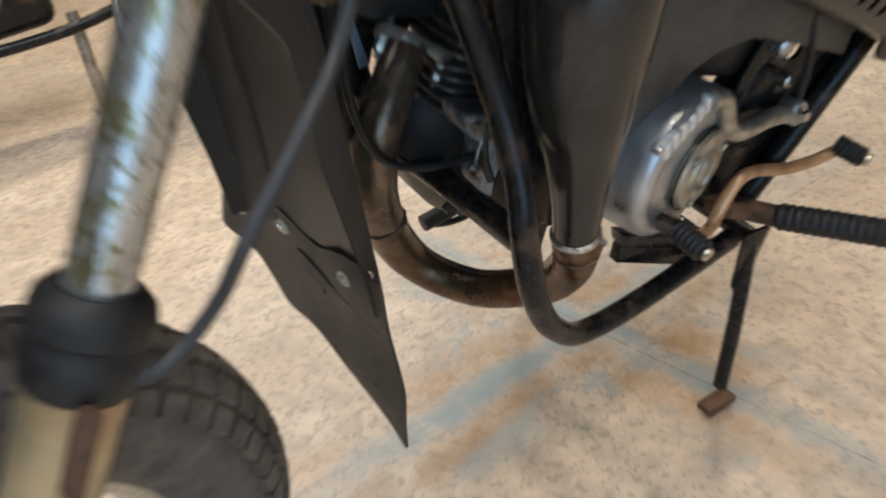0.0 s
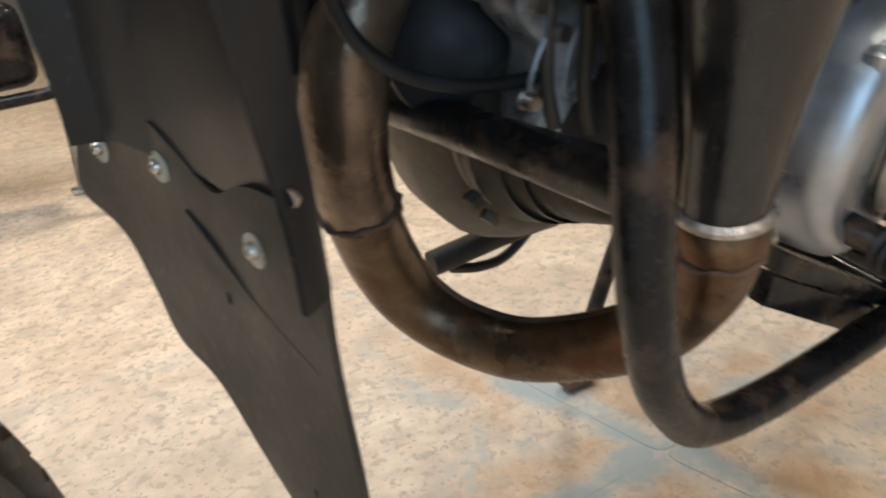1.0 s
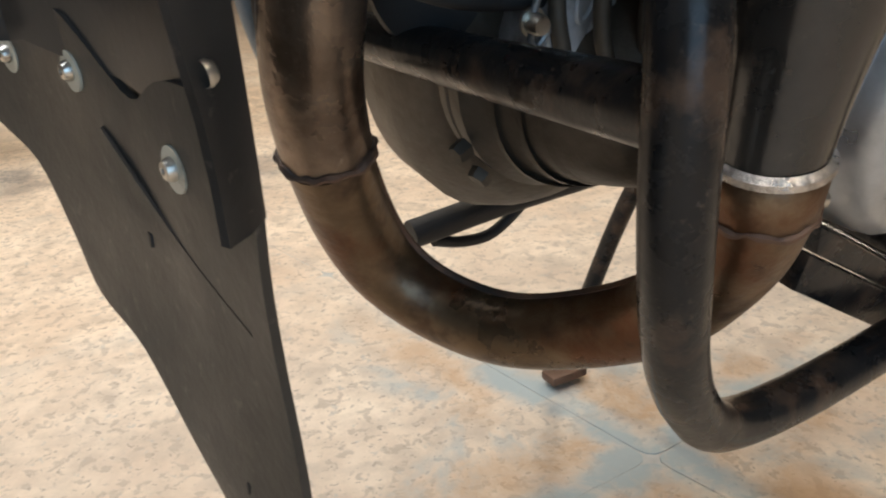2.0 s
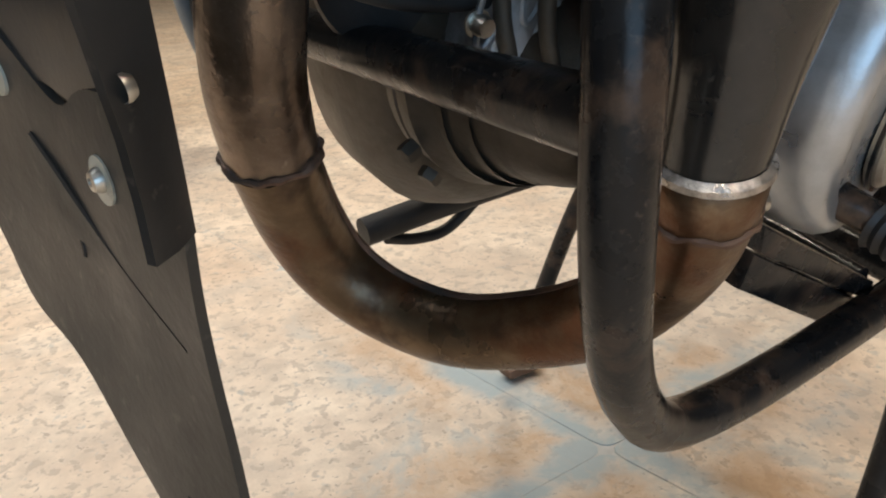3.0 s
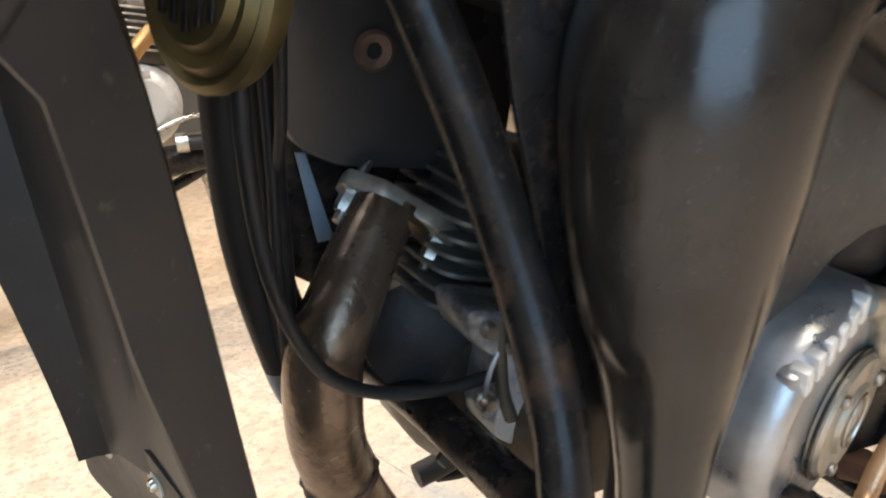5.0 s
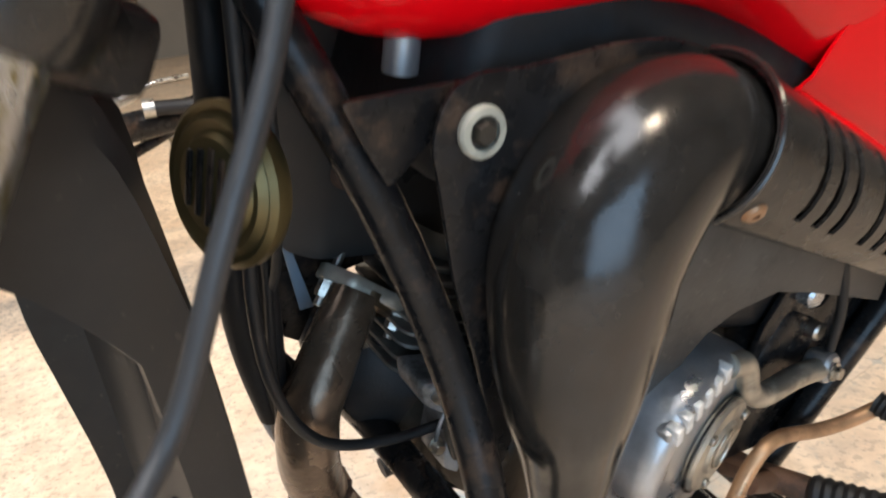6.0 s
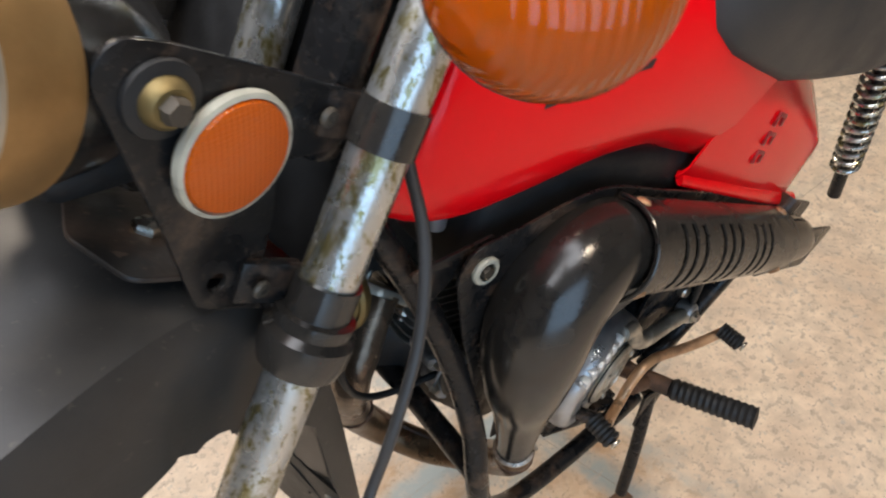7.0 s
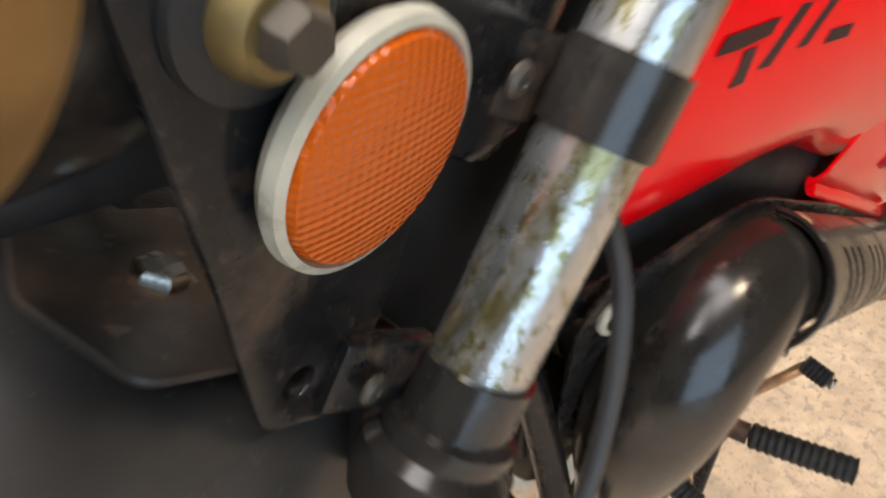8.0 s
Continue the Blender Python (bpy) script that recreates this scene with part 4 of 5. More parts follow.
# fork legs, raked a little further than the rest of the front
FORK = FRONT @ Matrix.Translation((0.002, 0.0043, 0)) @ V(0, 0, 1).rotation_difference(V(0.0991, 0.0445, 0.9941)).to_matrix().to_4x4()
FK_RIGHT, FK_UP = FORK.to_3x3() @ V(0, 1, 0), FORK.to_3x3() @ V(0, 0, 1)
fork = None
for s in (-1, 1):
    r = 0.1 * s
    leg = part("fork_leg", lathe([(0, -0.355), (0.0168, -0.355), (0.0168, 0.22), (0, 0.22)], FORK @ V(0, r, 0), FK_UP, 32), M_CHROME, bike, "pitted chrome fork tube with rust spots")
    fork = fork or leg
    part("lower_clamp", lathe([(0.0170, -0.093), (0.0240, -0.091), (0.0268, -0.082), (0.0268, -0.070), (0.0225, -0.066), (0.0230, -0.062), (0.0230, -0.058), (0.0170, -0.056)], FORK @ V(0, r, 0), FK_UP, 32), M_GLOSS, leg, "black painted fork clamp")
    part("lower_band", lathe([(0.0170, -0.060), (0.0192, -0.060), (0.0192, -0.037), (0.0170, -0.037)], FORK @ V(0, r, 0), FK_UP, 32), M_GLOSS, leg)
    part("upper_band", lathe([(0.0170, 0.040), (0.0190, 0.040), (0.0190, 0.065), (0.0170, 0.065)], FORK @ V(0, r, 0), FK_UP, 32), M_GLOSS, leg)
    part("top_clamp", block((0.05, 0.05, 0.03), FORK @ pose(0.005, r, 0.20), 0.01), M_PAINT, leg)
    part("fork_slider", lathe([(0, -0.69), (0.018, -0.69), (0.0235, -0.68), (0.0245, -0.385), (0.0258, -0.380), (0.0258, -0.366), (0.016, -0.362)], FORK @ V(0, r, 0), FK_UP, 32), M_FORKLOW, leg, "yellow-stained alloy fork slider")
    part("dust_seal", lathe([(0.0168, -0.314), (0.0215, -0.313), (0.0285, -0.320), (0.0300, -0.327), (0.0298, -0.334), (0.0272, -0.337), (0.0272, -0.341), (0.0292, -0.344), (0.0295, -0.352), (0.0275, -0.364), (0.0255, -0.367), (0.0215, -0.367)], FORK @ V(0, r, 0), FK_UP, 32), M_RUBBER, leg, "black rubber dust seal")
part("lower_yoke", block((0.055, 0.17, 0.030), FRONT @ pose(0.022, 0, -0.083), 0.008), M_PAINT, bike, "black lower fork yoke")
part("upper_yoke", block((0.055, 0.17, 0.026), FRONT @ pose(0.022, 0, 0.20), 0.008), M_PAINT, bike)
# dark filler added in place of the frame and brackets here
part("headstock_cover", block((0.026, 0.034, 0.170), FRONT @ pose(0.002, -0.052, 0.105), 0.008), M_PAINT, bike, "dark block added for the frame and brackets behind the headlight")
# black filler added so that no bright floor shows past the headlight
part("lamp_bridge", block((0.072, 0.100, 0.026), FRONT @ pose(-0.072, 0.048, -0.014, 0, -12, 0), 0.010), M_RUBBER, bike, "black block added to close the gap behind the headlight")
part("steering_stem", tube([tuple(ff(0.008, 0.004, -0.08)), tuple(ff(0.008, 0.004, 0.2))], 0.015, 24, 0), M_CHROME, bike, "dull chromed steering stem")
# black slab added behind the steering head to keep the floor hidden
part("wiring_pocket", block((0.016, 0.190, 0.280), FRONT @ pose(0.034, 0.024, 0.080), 0.008), M_RUBBER, bike)
part("brake_stay", block((0.010, 0.012, 0.05), FORK @ pose(-0.01, -0.132, -0.385), 0.003), M_RUST, fork)

# headlight brackets with amber reflector
BT = FRONT @ Matrix.Translation((-0.068, -0.0655, 0)) @ Matrix.Rotation(radians(-5), 4, "Z") @ Matrix.Translation((0.072, 0, 0))
BR = BT @ basis((0, 0, 0), (0, -1, 0), (1, 0, 0))
b_out = BT.to_3x3() @ V(0, -1, 0)
brack_poly = [(-0.141, 0.062), (-0.139, 0.074), (-0.131, 0.081), (-0.114, 0.081), (-0.004, 0.066), (0.002, 0.034), (-0.040, 0.026), (-0.032, -0.004), (-0.028, -0.050), (-0.030, -0.062), (-0.062, -0.058), (-0.068, -0.050), (-0.095, -0.006)]
bracket = part("headlight_bracket", plate(rounded(brack_poly, 0.010), 0.004, BR, 0.0012, ((-0.056, -0.0415, 0.0055),)), M_PAINT, bike, "black pressed steel headlight bracket")
part("headlight_bracket", plate(rounded(brack_poly, 0.010), 0.004, FRONT @ basis((0, 0.110, 0), (0, -1, 0), (1, 0, 0))), M_PAINT, bike)
for b_, rr, u_ in ((-0.018, -0.0745, 0.053), (-0.033, -0.0795, -0.042)):
    part("clamp_tab", block((0.034, 0.008, 0.026), FRONT @ pose(b_ + 0.008, rr + 0.004, u_, 0, 0, -20), 0.002), M_PAINT, bracket)
    part("clamp_screw", rivet(ff(b_, rr - 0.001, u_), -F_RIGHT, 0.0055, 0.003), M_DIRTYALLOY, bracket)
hb_at = BT @ V(-0.1110, -0.0022, 0.0580)
part("mount_rubber", lathe([(0.0165, -0.002), (0.0178, 0.001), (0.0170, 0.003), (0.0105, 0.004)], hb_at, b_out, 28), M_RUBBER, bracket)
part("mount_washer", lathe([(0, 0.002), (0.0108, 0.002), (0.0117, 0.004), (0.0106, 0.008), (0.0085, 0.010), (0, 0.010)], hb_at, b_out, 28), M_HORN, bracket, "yellowed cup washer")
part("mount_bolt", bolt(hb_at + b_out * 0.007, b_out, 0.0064, 0.009), M_DIRTYALLOY, bracket)
rf_at = BT @ V(-0.0722, -0.0035, 0.0345)
refl = part("reflector", lathe([(0, 0), (0.0300, 0), (0.0318, 0.003), (0.0312, 0.0065), (0.0290, 0.0075), (0.0284, 0.006), (0, 0.006)], rf_at, -F_RIGHT, 48), M_RIM, bike, "round amber reflector in a pale worn rim")
bm = bmesh.new()
lathe([(0.0284, 0.0062), (0.0272, 0.0085), (0.020, 0.0098), (0.010, 0.0104), (0, 0.0106)], rf_at, -F_RIGHT, 48, bm)
part("amber_lens", bm, M_REFLEX, refl)

# headlight
hl_at = ff(-0.150, -0.013, 0.047)
hl_axis = (-F_BACK * 0.95 - F_RIGHT * 0.26 + F_UP * 0.05).normalized()
head = part("headlight", lathe([(0.0000, -0.085), (0.0240, -0.083), (0.0400, -0.066), (0.0480, -0.035), (0.0510, -0.006), (0.0510, 0.006)], hl_at, hl_axis, 48), M_GLOSS, bike, "round headlight with black shell and yellowed rim")
part("headlight_rim", lathe([(0.0505, 0.001), (0.0538, 0.002), (0.0545, 0.006), (0.0545, 0.034), (0.0532, 0.038), (0.0520, 0.038)], hl_at, hl_axis, 56), M_BRASS, head, "yellowed metal headlight rim")
part("rim_clip", lathe([(0.0520, 0.037), (0.0541, 0.037), (0.0541, 0.040), (0.0515, 0.043), (0.0505, 0.041)], hl_at, hl_axis, 56), M_CAPALLOY, head)
part("glass", lathe([(0.0512, 0.042), (0.0496, 0.049), (0.0390, 0.058), (0.0212, 0.064), (0.0000, 0.066), (0.0000, 0.063), (0.0212, 0.061), (0.0390, 0.055), (0.0480, 0.047), (0.0496, 0.041)], hl_at, hl_axis, 56), M_GLASS, head, "clear ribbed headlight glass")
part("bowl", lathe([(0.0495, 0.036), (0.0425, 0.010), (0.0320, -0.016), (0.0145, -0.029), (0.0000, -0.032)], hl_at, hl_axis, 48), M_MIRROR, head)
part("bulb", lathe([(0, -0.030), (0.008, -0.030), (0.008, -0.006), (0.010, 0.004), (0.006, 0.012), (0, 0.014)], hl_at, hl_axis, 20), M_CLEAR, head)

# thin dark bars across the glass, drawing the dark refraction lines of its ribs
hl_side = (F_RIGHT - hl_axis * F_RIGHT.dot(hl_axis)).normalized()
hl_up = hl_axis.cross(hl_side).normalized()
for k in range(7):
    w = (k - 3) * 0.0122
    h = math.sqrt(max(0.0, 0.0490 ** 2 - w * w))
    pts = []
    for j in range(9):
        v = h * (j - 4) / 4
        q = math.hypot(w, v) / 0.0510
        pts.append(tuple(hl_at + hl_side * w + hl_up * v + hl_axis * (0.0660 - 0.019 * q ** 2.4)))
    part("glass_flute", tube(pts, 0.0008, 6), M_GREY, head)

# turn signal on its stalk
ts_at, ts_axis = ff(-0.080, -0.187, 0.161), (-F_BACK * 0.80 - F_RIGHT * 0.58 + F_UP * 0.14).normalized()
signal = part("turn_signal", lathe([(0, -0.052), (0.018, -0.050), (0.034, -0.034), (0.0405, -0.008), (0.0415, 0.002), (0.040, 0.004)], ts_at, ts_axis, 44), M_GREY, bike, "turn signal with grey shell and amber lens")
part("amber_lens", lathe([(0.0412, 0.003), (0.0405, 0.010), (0.037, 0.020), (0.029, 0.029), (0.016, 0.034), (0, 0.036), (0, 0.0335), (0.016, 0.0315), (0.028, 0.0265), (0.035, 0.018), (0.0385, 0.009), (0.039, 0.003)], ts_at, ts_axis, 44), M_AMBER, signal, "ribbed amber lens")
part("signal_bowl", lathe([(0.038, 0.002), (0.030, -0.015), (0.012, -0.030), (0, -0.032)], ts_at, ts_axis, 36), M_MIRROR, signal)
part("bulb", lathe([(0, -0.03), (0.006, -0.03), (0.006, -0.012), (0.008, -0.004), (0, 0.004)], ts_at, ts_axis, 18), M_AMBER, signal)
part("stalk", tube([tuple(ts_at + V(0.02, 0.02, 0)), tuple(ff(0.0, -0.115, 0.168))], 0.008, 14, 0), M_RUBBER, signal)

# front mudguard: a deep channel over the wheel that runs down behind it
SPINE = [(-0.36, -0.27), (-0.24, -0.165), (-0.14, -0.092), (-0.06, -0.060), (0.01, -0.074), (0.058, -0.116), (0.092, -0.165), (0.122, -0.214), (0.152, -0.266), (0.182, -0.320), (0.212, -0.374)]
SP = smooth_path(SPINE, 4)
HALF = [(1.08, 1.00, 1.08, 1.0), (1.06, 0.60, 1.05, 0.55), (1.02, 0.22, 1.00, 0.14), (0.93, 0.06, 0.90, 0.02), (0.60, 0.01, 0.55, -0.03), (0.30, -0.02, 0.48, -0.16)]
SECTION = [(-a, b, -c, d) for a, b, c, d in HALF] + [(0, -0.03, 0, -0.18)] + [(a, b, c, d) for a, b, c, d in HALF[::-1]]
rows_ = []
for i, p in enumerate(SP):
    a, b = SP[max(i - 1, 0)], SP[min(i + 1, len(SP) - 1)]
    d = Vector((b[0] - a[0], b[1] - a[1])).normalized()
    inn = Vector((d.y, -d.x))
    t = i / (len(SP) - 1)
    wid = 0.096
    dep = 0.100 if t < 0.40 else 0.100 - 0.070 * min(1, (t - 0.40) / 0.22)
    dep *= 1 - 0.45 * min(1, max(0, (t - 0.76) / 0.20))
    arch = min(1, max(0, (t - 0.60) / 0.35))
    row = []
    # a rounded crown in front, a flat channel with ridges behind
    f = min(1.0, max(0.0, (t - 0.40) / 0.10))
    for la, ka, lb, kb in SECTION:
        lat, k = la + (lb - la) * f, ka + (kb - ka) * f
        # between the lips the sheet ends a little earlier, and its right half arches forwards
        pc = SP[i] if lat < -0.95 or t < 0.8 else SP[i] + (SP[i - 1] - SP[i]) * min(1.0, (t - 0.8) / 0.2) * (0.5 - 0.4 * max(0, lat) if lat < 0.95 else 0.0)
        lat *= 0.74 + 0.24 * (1 - t / 0.3) if t < 0.3 else (min(1, 0.74 + 2.2 * (t - 0.3)) if lat > 0 else 0.74 + 0.22 * max(0, (t - 0.55) / 0.45))
        lat *= 1 - 0.27 * min(1, max(0, (t - 0.45) / 0.45)) * (lat > 0)
        q = Vector((pc[0], pc[1])) + inn * (dep * k) + Vector((-1, 0)) * (arch * 1.6 * max(0, lat * wid + 0.01) ** 2)
        row.append(ff(q.x, lat * wid + 0.002, q.y))
    rows_.append(row)
guard = part("front_mudguard", shell(rows_, 0.0028), M_GUARD, bike, "black plastic high front mudguard with ridges", 28)
part("guard_plate", plate(rounded([(-0.044, -0.038), (0.020, -0.046), (0.044, -0.030), (0.044, 0.046), (-0.030, 0.046), (-0.052, 0.006)], 0.008), 0.004, FRONT @ pose(-0.040, -0.006, -0.0535, 0, 5, 0), 0.0015), M_RUSTPLATE, guard, "black rust-stained steel mounting plate")
part("guard_bolt", bolt(ff(-0.045, -0.003, -0.0535), F_UP, 0.009, 0.008, 0.013), M_STEEL, guard)

# mud flap: rubber sheet riveted inside the mudguard's lower end
FLAP_R = [(-0.030, 0.104), (-0.010, 0.112), (0.020, 0.119), (0.041, 0.119), (0.050, 0.086), (0.075, 0.064), (0.097, 0.048), (0.104, 0.012), (0.128, -0.027), (0.146, -0.060), (0.163, -0.084), (0.181, -0.098)]
FLAP_L = [(-0.030, -0.085), (-0.010, -0.090), (0.020, -0.092), (0.035, -0.093), (0.050, -0.094), (0.075, -0.097), (0.095, -0.100), (0.110, -0.101), (0.130, -0.101), (0.148, -0.101), (0.165, -0.101), (0.182, -0.1005)]


def flap_at(lat, s, off=0.0):
    """A point of the sheet: lat to the right, s down from the rivet line; the sheet bends forwards at its right."""
    back = 0.213 + 0.46 * s - 0.8 * max(0, lat) ** 2 + 0.002 * math.sin(s * 40 + lat * 20) - off
    return ff(back, lat, -0.379 - 0.888 * s - off * 0.3)


rows_ = []
L_, R_ = smooth_path(FLAP_L, 5), smooth_path(FLAP_R, 5)
for i, (a, b) in enumerate(zip(L_, R_)):
    row = []
    for k in range(25):
        lat, s = a[1] + (b[1] - a[1]) * k / 24, a[0] + (b[0] - a[0]) * k / 24
        # the top edge sags away from the mudguard between two rivets
        sag = math.exp(-((lat + 0.004) / 0.030) ** 2) * max(0.0, 1 - i / 14)
        row.append(flap_at(lat, s + 0.021 * sag, -0.004 * sag))
    rows_.append(row)
flap = part("mud_flap", shell(rows_, 0.003), M_RUBBERSHEET, guard, "black rubber mud flap with pale rivets")
for x, y in ((0.095, 0.006), (0.036, -0.006), (-0.045, 0.000)):
    tilt = (-F_BACK * 0.888 - F_UP * 0.46 - F_RIGHT * 1.4 * max(0, x)).normalized()
    part("rivet_washer", lathe([(0, 0.001), (0.0074, 0.001), (0.0074, 0.0025), (0, 0.0025)], flap_at(x, y, 0.001), tilt, 24), M_RIM, flap, "pale washer")
    part("rivet", rivet(flap_at(x, y, 0.003), tilt, 0.0038, 0.0035), M_STEEL, flap, "steel rivet")

# black strip that stands for the shade in the gap above the flap
part("flap_backing", shell([[flap_at(-0.045 + 0.085 * k / 8, -0.034 + 0.050 * j / 3, -0.011) for k in range(9)] for j in range(4)], 0.002), M_RUBBER, guard)
lip_at = guard.ray_cast(ff(0.32, -0.0930, -0.345), -F_BACK)[1]
part("lip_rivet", rivet(lip_at, F_BACK * 0.83 + F_UP * 0.55, 0.0032, 0.003), M_STEEL, guard)
part("flap_crease", tube([tuple(flap_at(0.020 - 0.1 * k / 8, 0.010 + 0.030 * k / 8 + 0.004 * math.sin(k * 0.4), 0.0022)) for k in range(9)], 0.0011, 6), M_RUBBERSHEET, flap)
part("flap_scar", block((0.003, 0.005, 0.006), Matrix.Translation(flap_at(-0.007, 0.042, 0.002)), 0.001), M_RUBBER, flap)
part("flap_scar", block((0.003, 0.003, 0.006), Matrix.Translation(flap_at(-0.066, 0.118, 0.002)), 0.001), M_RUBBER, flap)

# front wheel
ax_at = FORK @ V(0.020, 0.004, -0.663)
wheel = part("front_wheel", lathe([(0.156, -0.024), (0.161, -0.032), (0.170, -0.032), (0.167, -0.018), (0.158, 0.0), (0.167, 0.018), (0.170, 0.032), (0.161, 0.032), (0.156, 0.024), (0.156, -0.024)], ax_at, FK_RIGHT, 64), M_STEEL, bike, "spoked front wheel with a knobbly tyre")
part("tyre", lathe([(0.166, -0.030), (0.188, -0.044), (0.214, -0.050), (0.240, -0.046), (0.256, -0.034), (0.264, -0.016), (0.265, 0.0), (0.264, 0.016), (0.256, 0.034), (0.240, 0.046), (0.214, 0.050), (0.188, 0.044), (0.166, 0.030)], ax_at, FK_RIGHT, 72), M_TYRE, wheel, "dusty black tyre")
bm = bmesh.new()
wm = basis(ax_at, FK_RIGHT, FK_UP)
for k in range(60):
    a = 2 * math.pi * k / 60
    for lat, rad, tilt in ((-0.047, 0.238, -62), (-0.034, 0.256, -38), (-0.012, 0.266, -8), (0.012, 0.266, 8), (0.034, 0.256, 38), (0.047, 0.238, 62)):
        aa = a + (0.05 if abs(lat) > 0.02 else 0)
        m = wm @ Matrix.Rotation(aa, 4, "Z") @ Matrix.Translation((rad, 0, lat)) @ Matrix.Rotation(radians(-tilt), 4, "Y")
        bmesh.ops.create_cube(bm, size=1, matrix=m @ Matrix.Diagonal((0.010, 0.019, 0.017, 1)))
part("tread", bm, M_TYRE, wheel)
part("hub", lathe([(0, -0.05), (0.03, -0.05), (0.045, -0.045), (0.05, -0.02), (0.05, 0.02), (0.045, 0.045), (0, 0.05)], ax_at, FK_RIGHT, 32), M_ALLOY, wheel)
for k in range(18):
    a = 2 * math.pi * k / 18
    s = 0.035 if k % 2 else -0.035
    part("spoke", tube([tuple(wm @ V(0.045 * math.cos(a + 0.3), 0.045 * math.sin(a + 0.3), s)), tuple(wm @ V(0.158 * math.cos(a), 0.158 * math.sin(a), 0))], 0.0018, 6, 0), M_STEEL, wheel)

# the steered front as it stands: its true size, and turned a little to the left
REST = Matrix.Translation((0.121, -0.0388, 0.8689)) @ Matrix(((0.9178, 0.2022, -0.3416), (-0.221, 0.9751, -0.0166), (0.3298, 0.0908, 0.9397))).transposed().to_4x4() @ Matrix.Scale(1.1, 4)
REST = REST @ FRONT.inverted()
done = set()
for ob in [o for o in bike.children_recursive if o not in before_front]:
    if ob.data.name not in done:
        done.add(ob.data.name)
        ob.data.transform(REST)

# horn
hn_at, hn_axis = V(0.216, -0.018, 0.668), V(-0.94, -0.33, 0.10)
horn = part("horn", lathe([(0, -0.030), (0.020, -0.028), (0.024, -0.012), (0.044, -0.008), (0.0465, -0.003), (0.0465, 0.003), (0.043, 0.006), (0.040, 0.004), (0.036, 0.008), (0.030, 0.006), (0.027, 0.010), (0, 0.010)], hn_at, hn_axis, 48), M_HORN, bike, "gold-coloured disc horn")
for k in range(5):
    part("grille_bar", block((0.044 - 0.006 * abs(k - 2), 0.004, 0.003), basis(hn_at, hn_axis, (0, 0, 1)) @ pose(0, (k - 2) * 0.009, 0.0105, 0, 0, 0), 0.001), M_PAINT, horn)
part("horn_bracket", tube([(0.24, 0.0, 0.68), (0.25, 0.0, 0.73), (0.24, 0.0, 0.78)], 0.006, 8, 4, None, True, 0.4), M_STEEL, horn)

# cables and hoses
CABLES = [
    ("clutch_cable", [(0.205, -0.04, 0.86), (0.214, -0.04, 0.76), (0.220, -0.038, 0.675), (0.225, -0.033, 0.599), (0.238, -0.028, 0.534), (0.264, -0.021, 0.479), (0.295, -0.021, 0.454), (0.342, -0.022, 0.444), (0.397, -0.030, 0.452), (0.44, -0.045, 0.462)], 0.0042, M_RUBBER),
    ("brake_cable", [(0.242, -0.050, 1.010), (0.216, -0.082, 0.945), (0.202, -0.113, 0.890), (0.193, -0.155, 0.850), (0.180, -0.182, 0.791), (0.155, -0.202, 0.731), (0.137, -0.211, 0.680), (0.108, -0.233, 0.654), (0.067, -0.253, 0.612), (0.054, -0.248, 0.581), (0.037, -0.246, 0.558), (0.021, -0.250, 0.549), (0.010, -0.246, 0.542)], 0.0042, M_GREY),
    ("throttle_cable", [(0.21, 0.03, 0.86), (0.235, 0.05, 0.74), (0.262, 0.07, 0.62), (0.268, 0.08, 0.54), (0.285, 0.085, 0.47), (0.33, 0.08, 0.42)], 0.0055, M_RUBBER),
    ("wire", [(0.21, 0.0, 0.88), (0.222, -0.03, 0.80), (0.236, -0.035, 0.70), (0.252, 0.0, 0.60), (0.262, 0.05, 0.53), (0.29, 0.08, 0.45)], 0.0032, M_RUBBER),
    ("wiring_loom", [(0.236, 0.02, 0.80), (0.246, 0.028, 0.70), (0.253, 0.03, 0.604), (0.261, 0.033, 0.53), (0.271, 0.042, 0.455), (0.286, 0.055, 0.395), (0.325, 0.075, 0.362)], 0.0085, M_RUBBER),
    ("wire", [(0.230, 0.0, 0.80), (0.243, 0.008, 0.66), (0.252, 0.015, 0.58), (0.258, 0.02, 0.51), (0.268, 0.03, 0.45), (0.282, 0.05, 0.405), (0.31, 0.07, 0.38)], 0.0034, M_RUBBER),
    ("breather_hose", [(0.255, 0.065, 0.584), (0.257, 0.065, 0.548), (0.258, 0.065, 0.511), (0.263, 0.065, 0.466), (0.275, 0.065, 0.420), (0.292, 0.065, 0.383)], 0.0095, M_BLUE),
    ("wiring_loom", [(0.225, 0.050, 0.800), (0.231, 0.050, 0.700), (0.235, 0.050, 0.621), (0.239, 0.050, 0.571), (0.245, 0.050, 0.527), (0.255, 0.050, 0.485), (0.270, 0.050, 0.437)], 0.0115, M_RUBBER),
    ("wiring_loom", [(0.225, 0.075, 0.800), (0.251, 0.075, 0.700), (0.255, 0.075, 0.621), (0.259, 0.075, 0.566), (0.266, 0.075, 0.519), (0.277, 0.075, 0.473), (0.295, 0.075, 0.429)], 0.0125, M_RUBBER),
]
part("inner_sheet", plate([(0.272, 0.614), (0.402, 0.575), (0.402, 0.535), (0.364, 0.527), (0.339, 0.521), (0.327, 0.512), (0.324, 0.495), (0.311, 0.463), (0.295, 0.473), (0.282, 0.528)], 0.004, basis((0, 0.100, 0), (0, -1, 0), (1, 0, 0))), M_PAINT, bike, "black sheet beside the header")
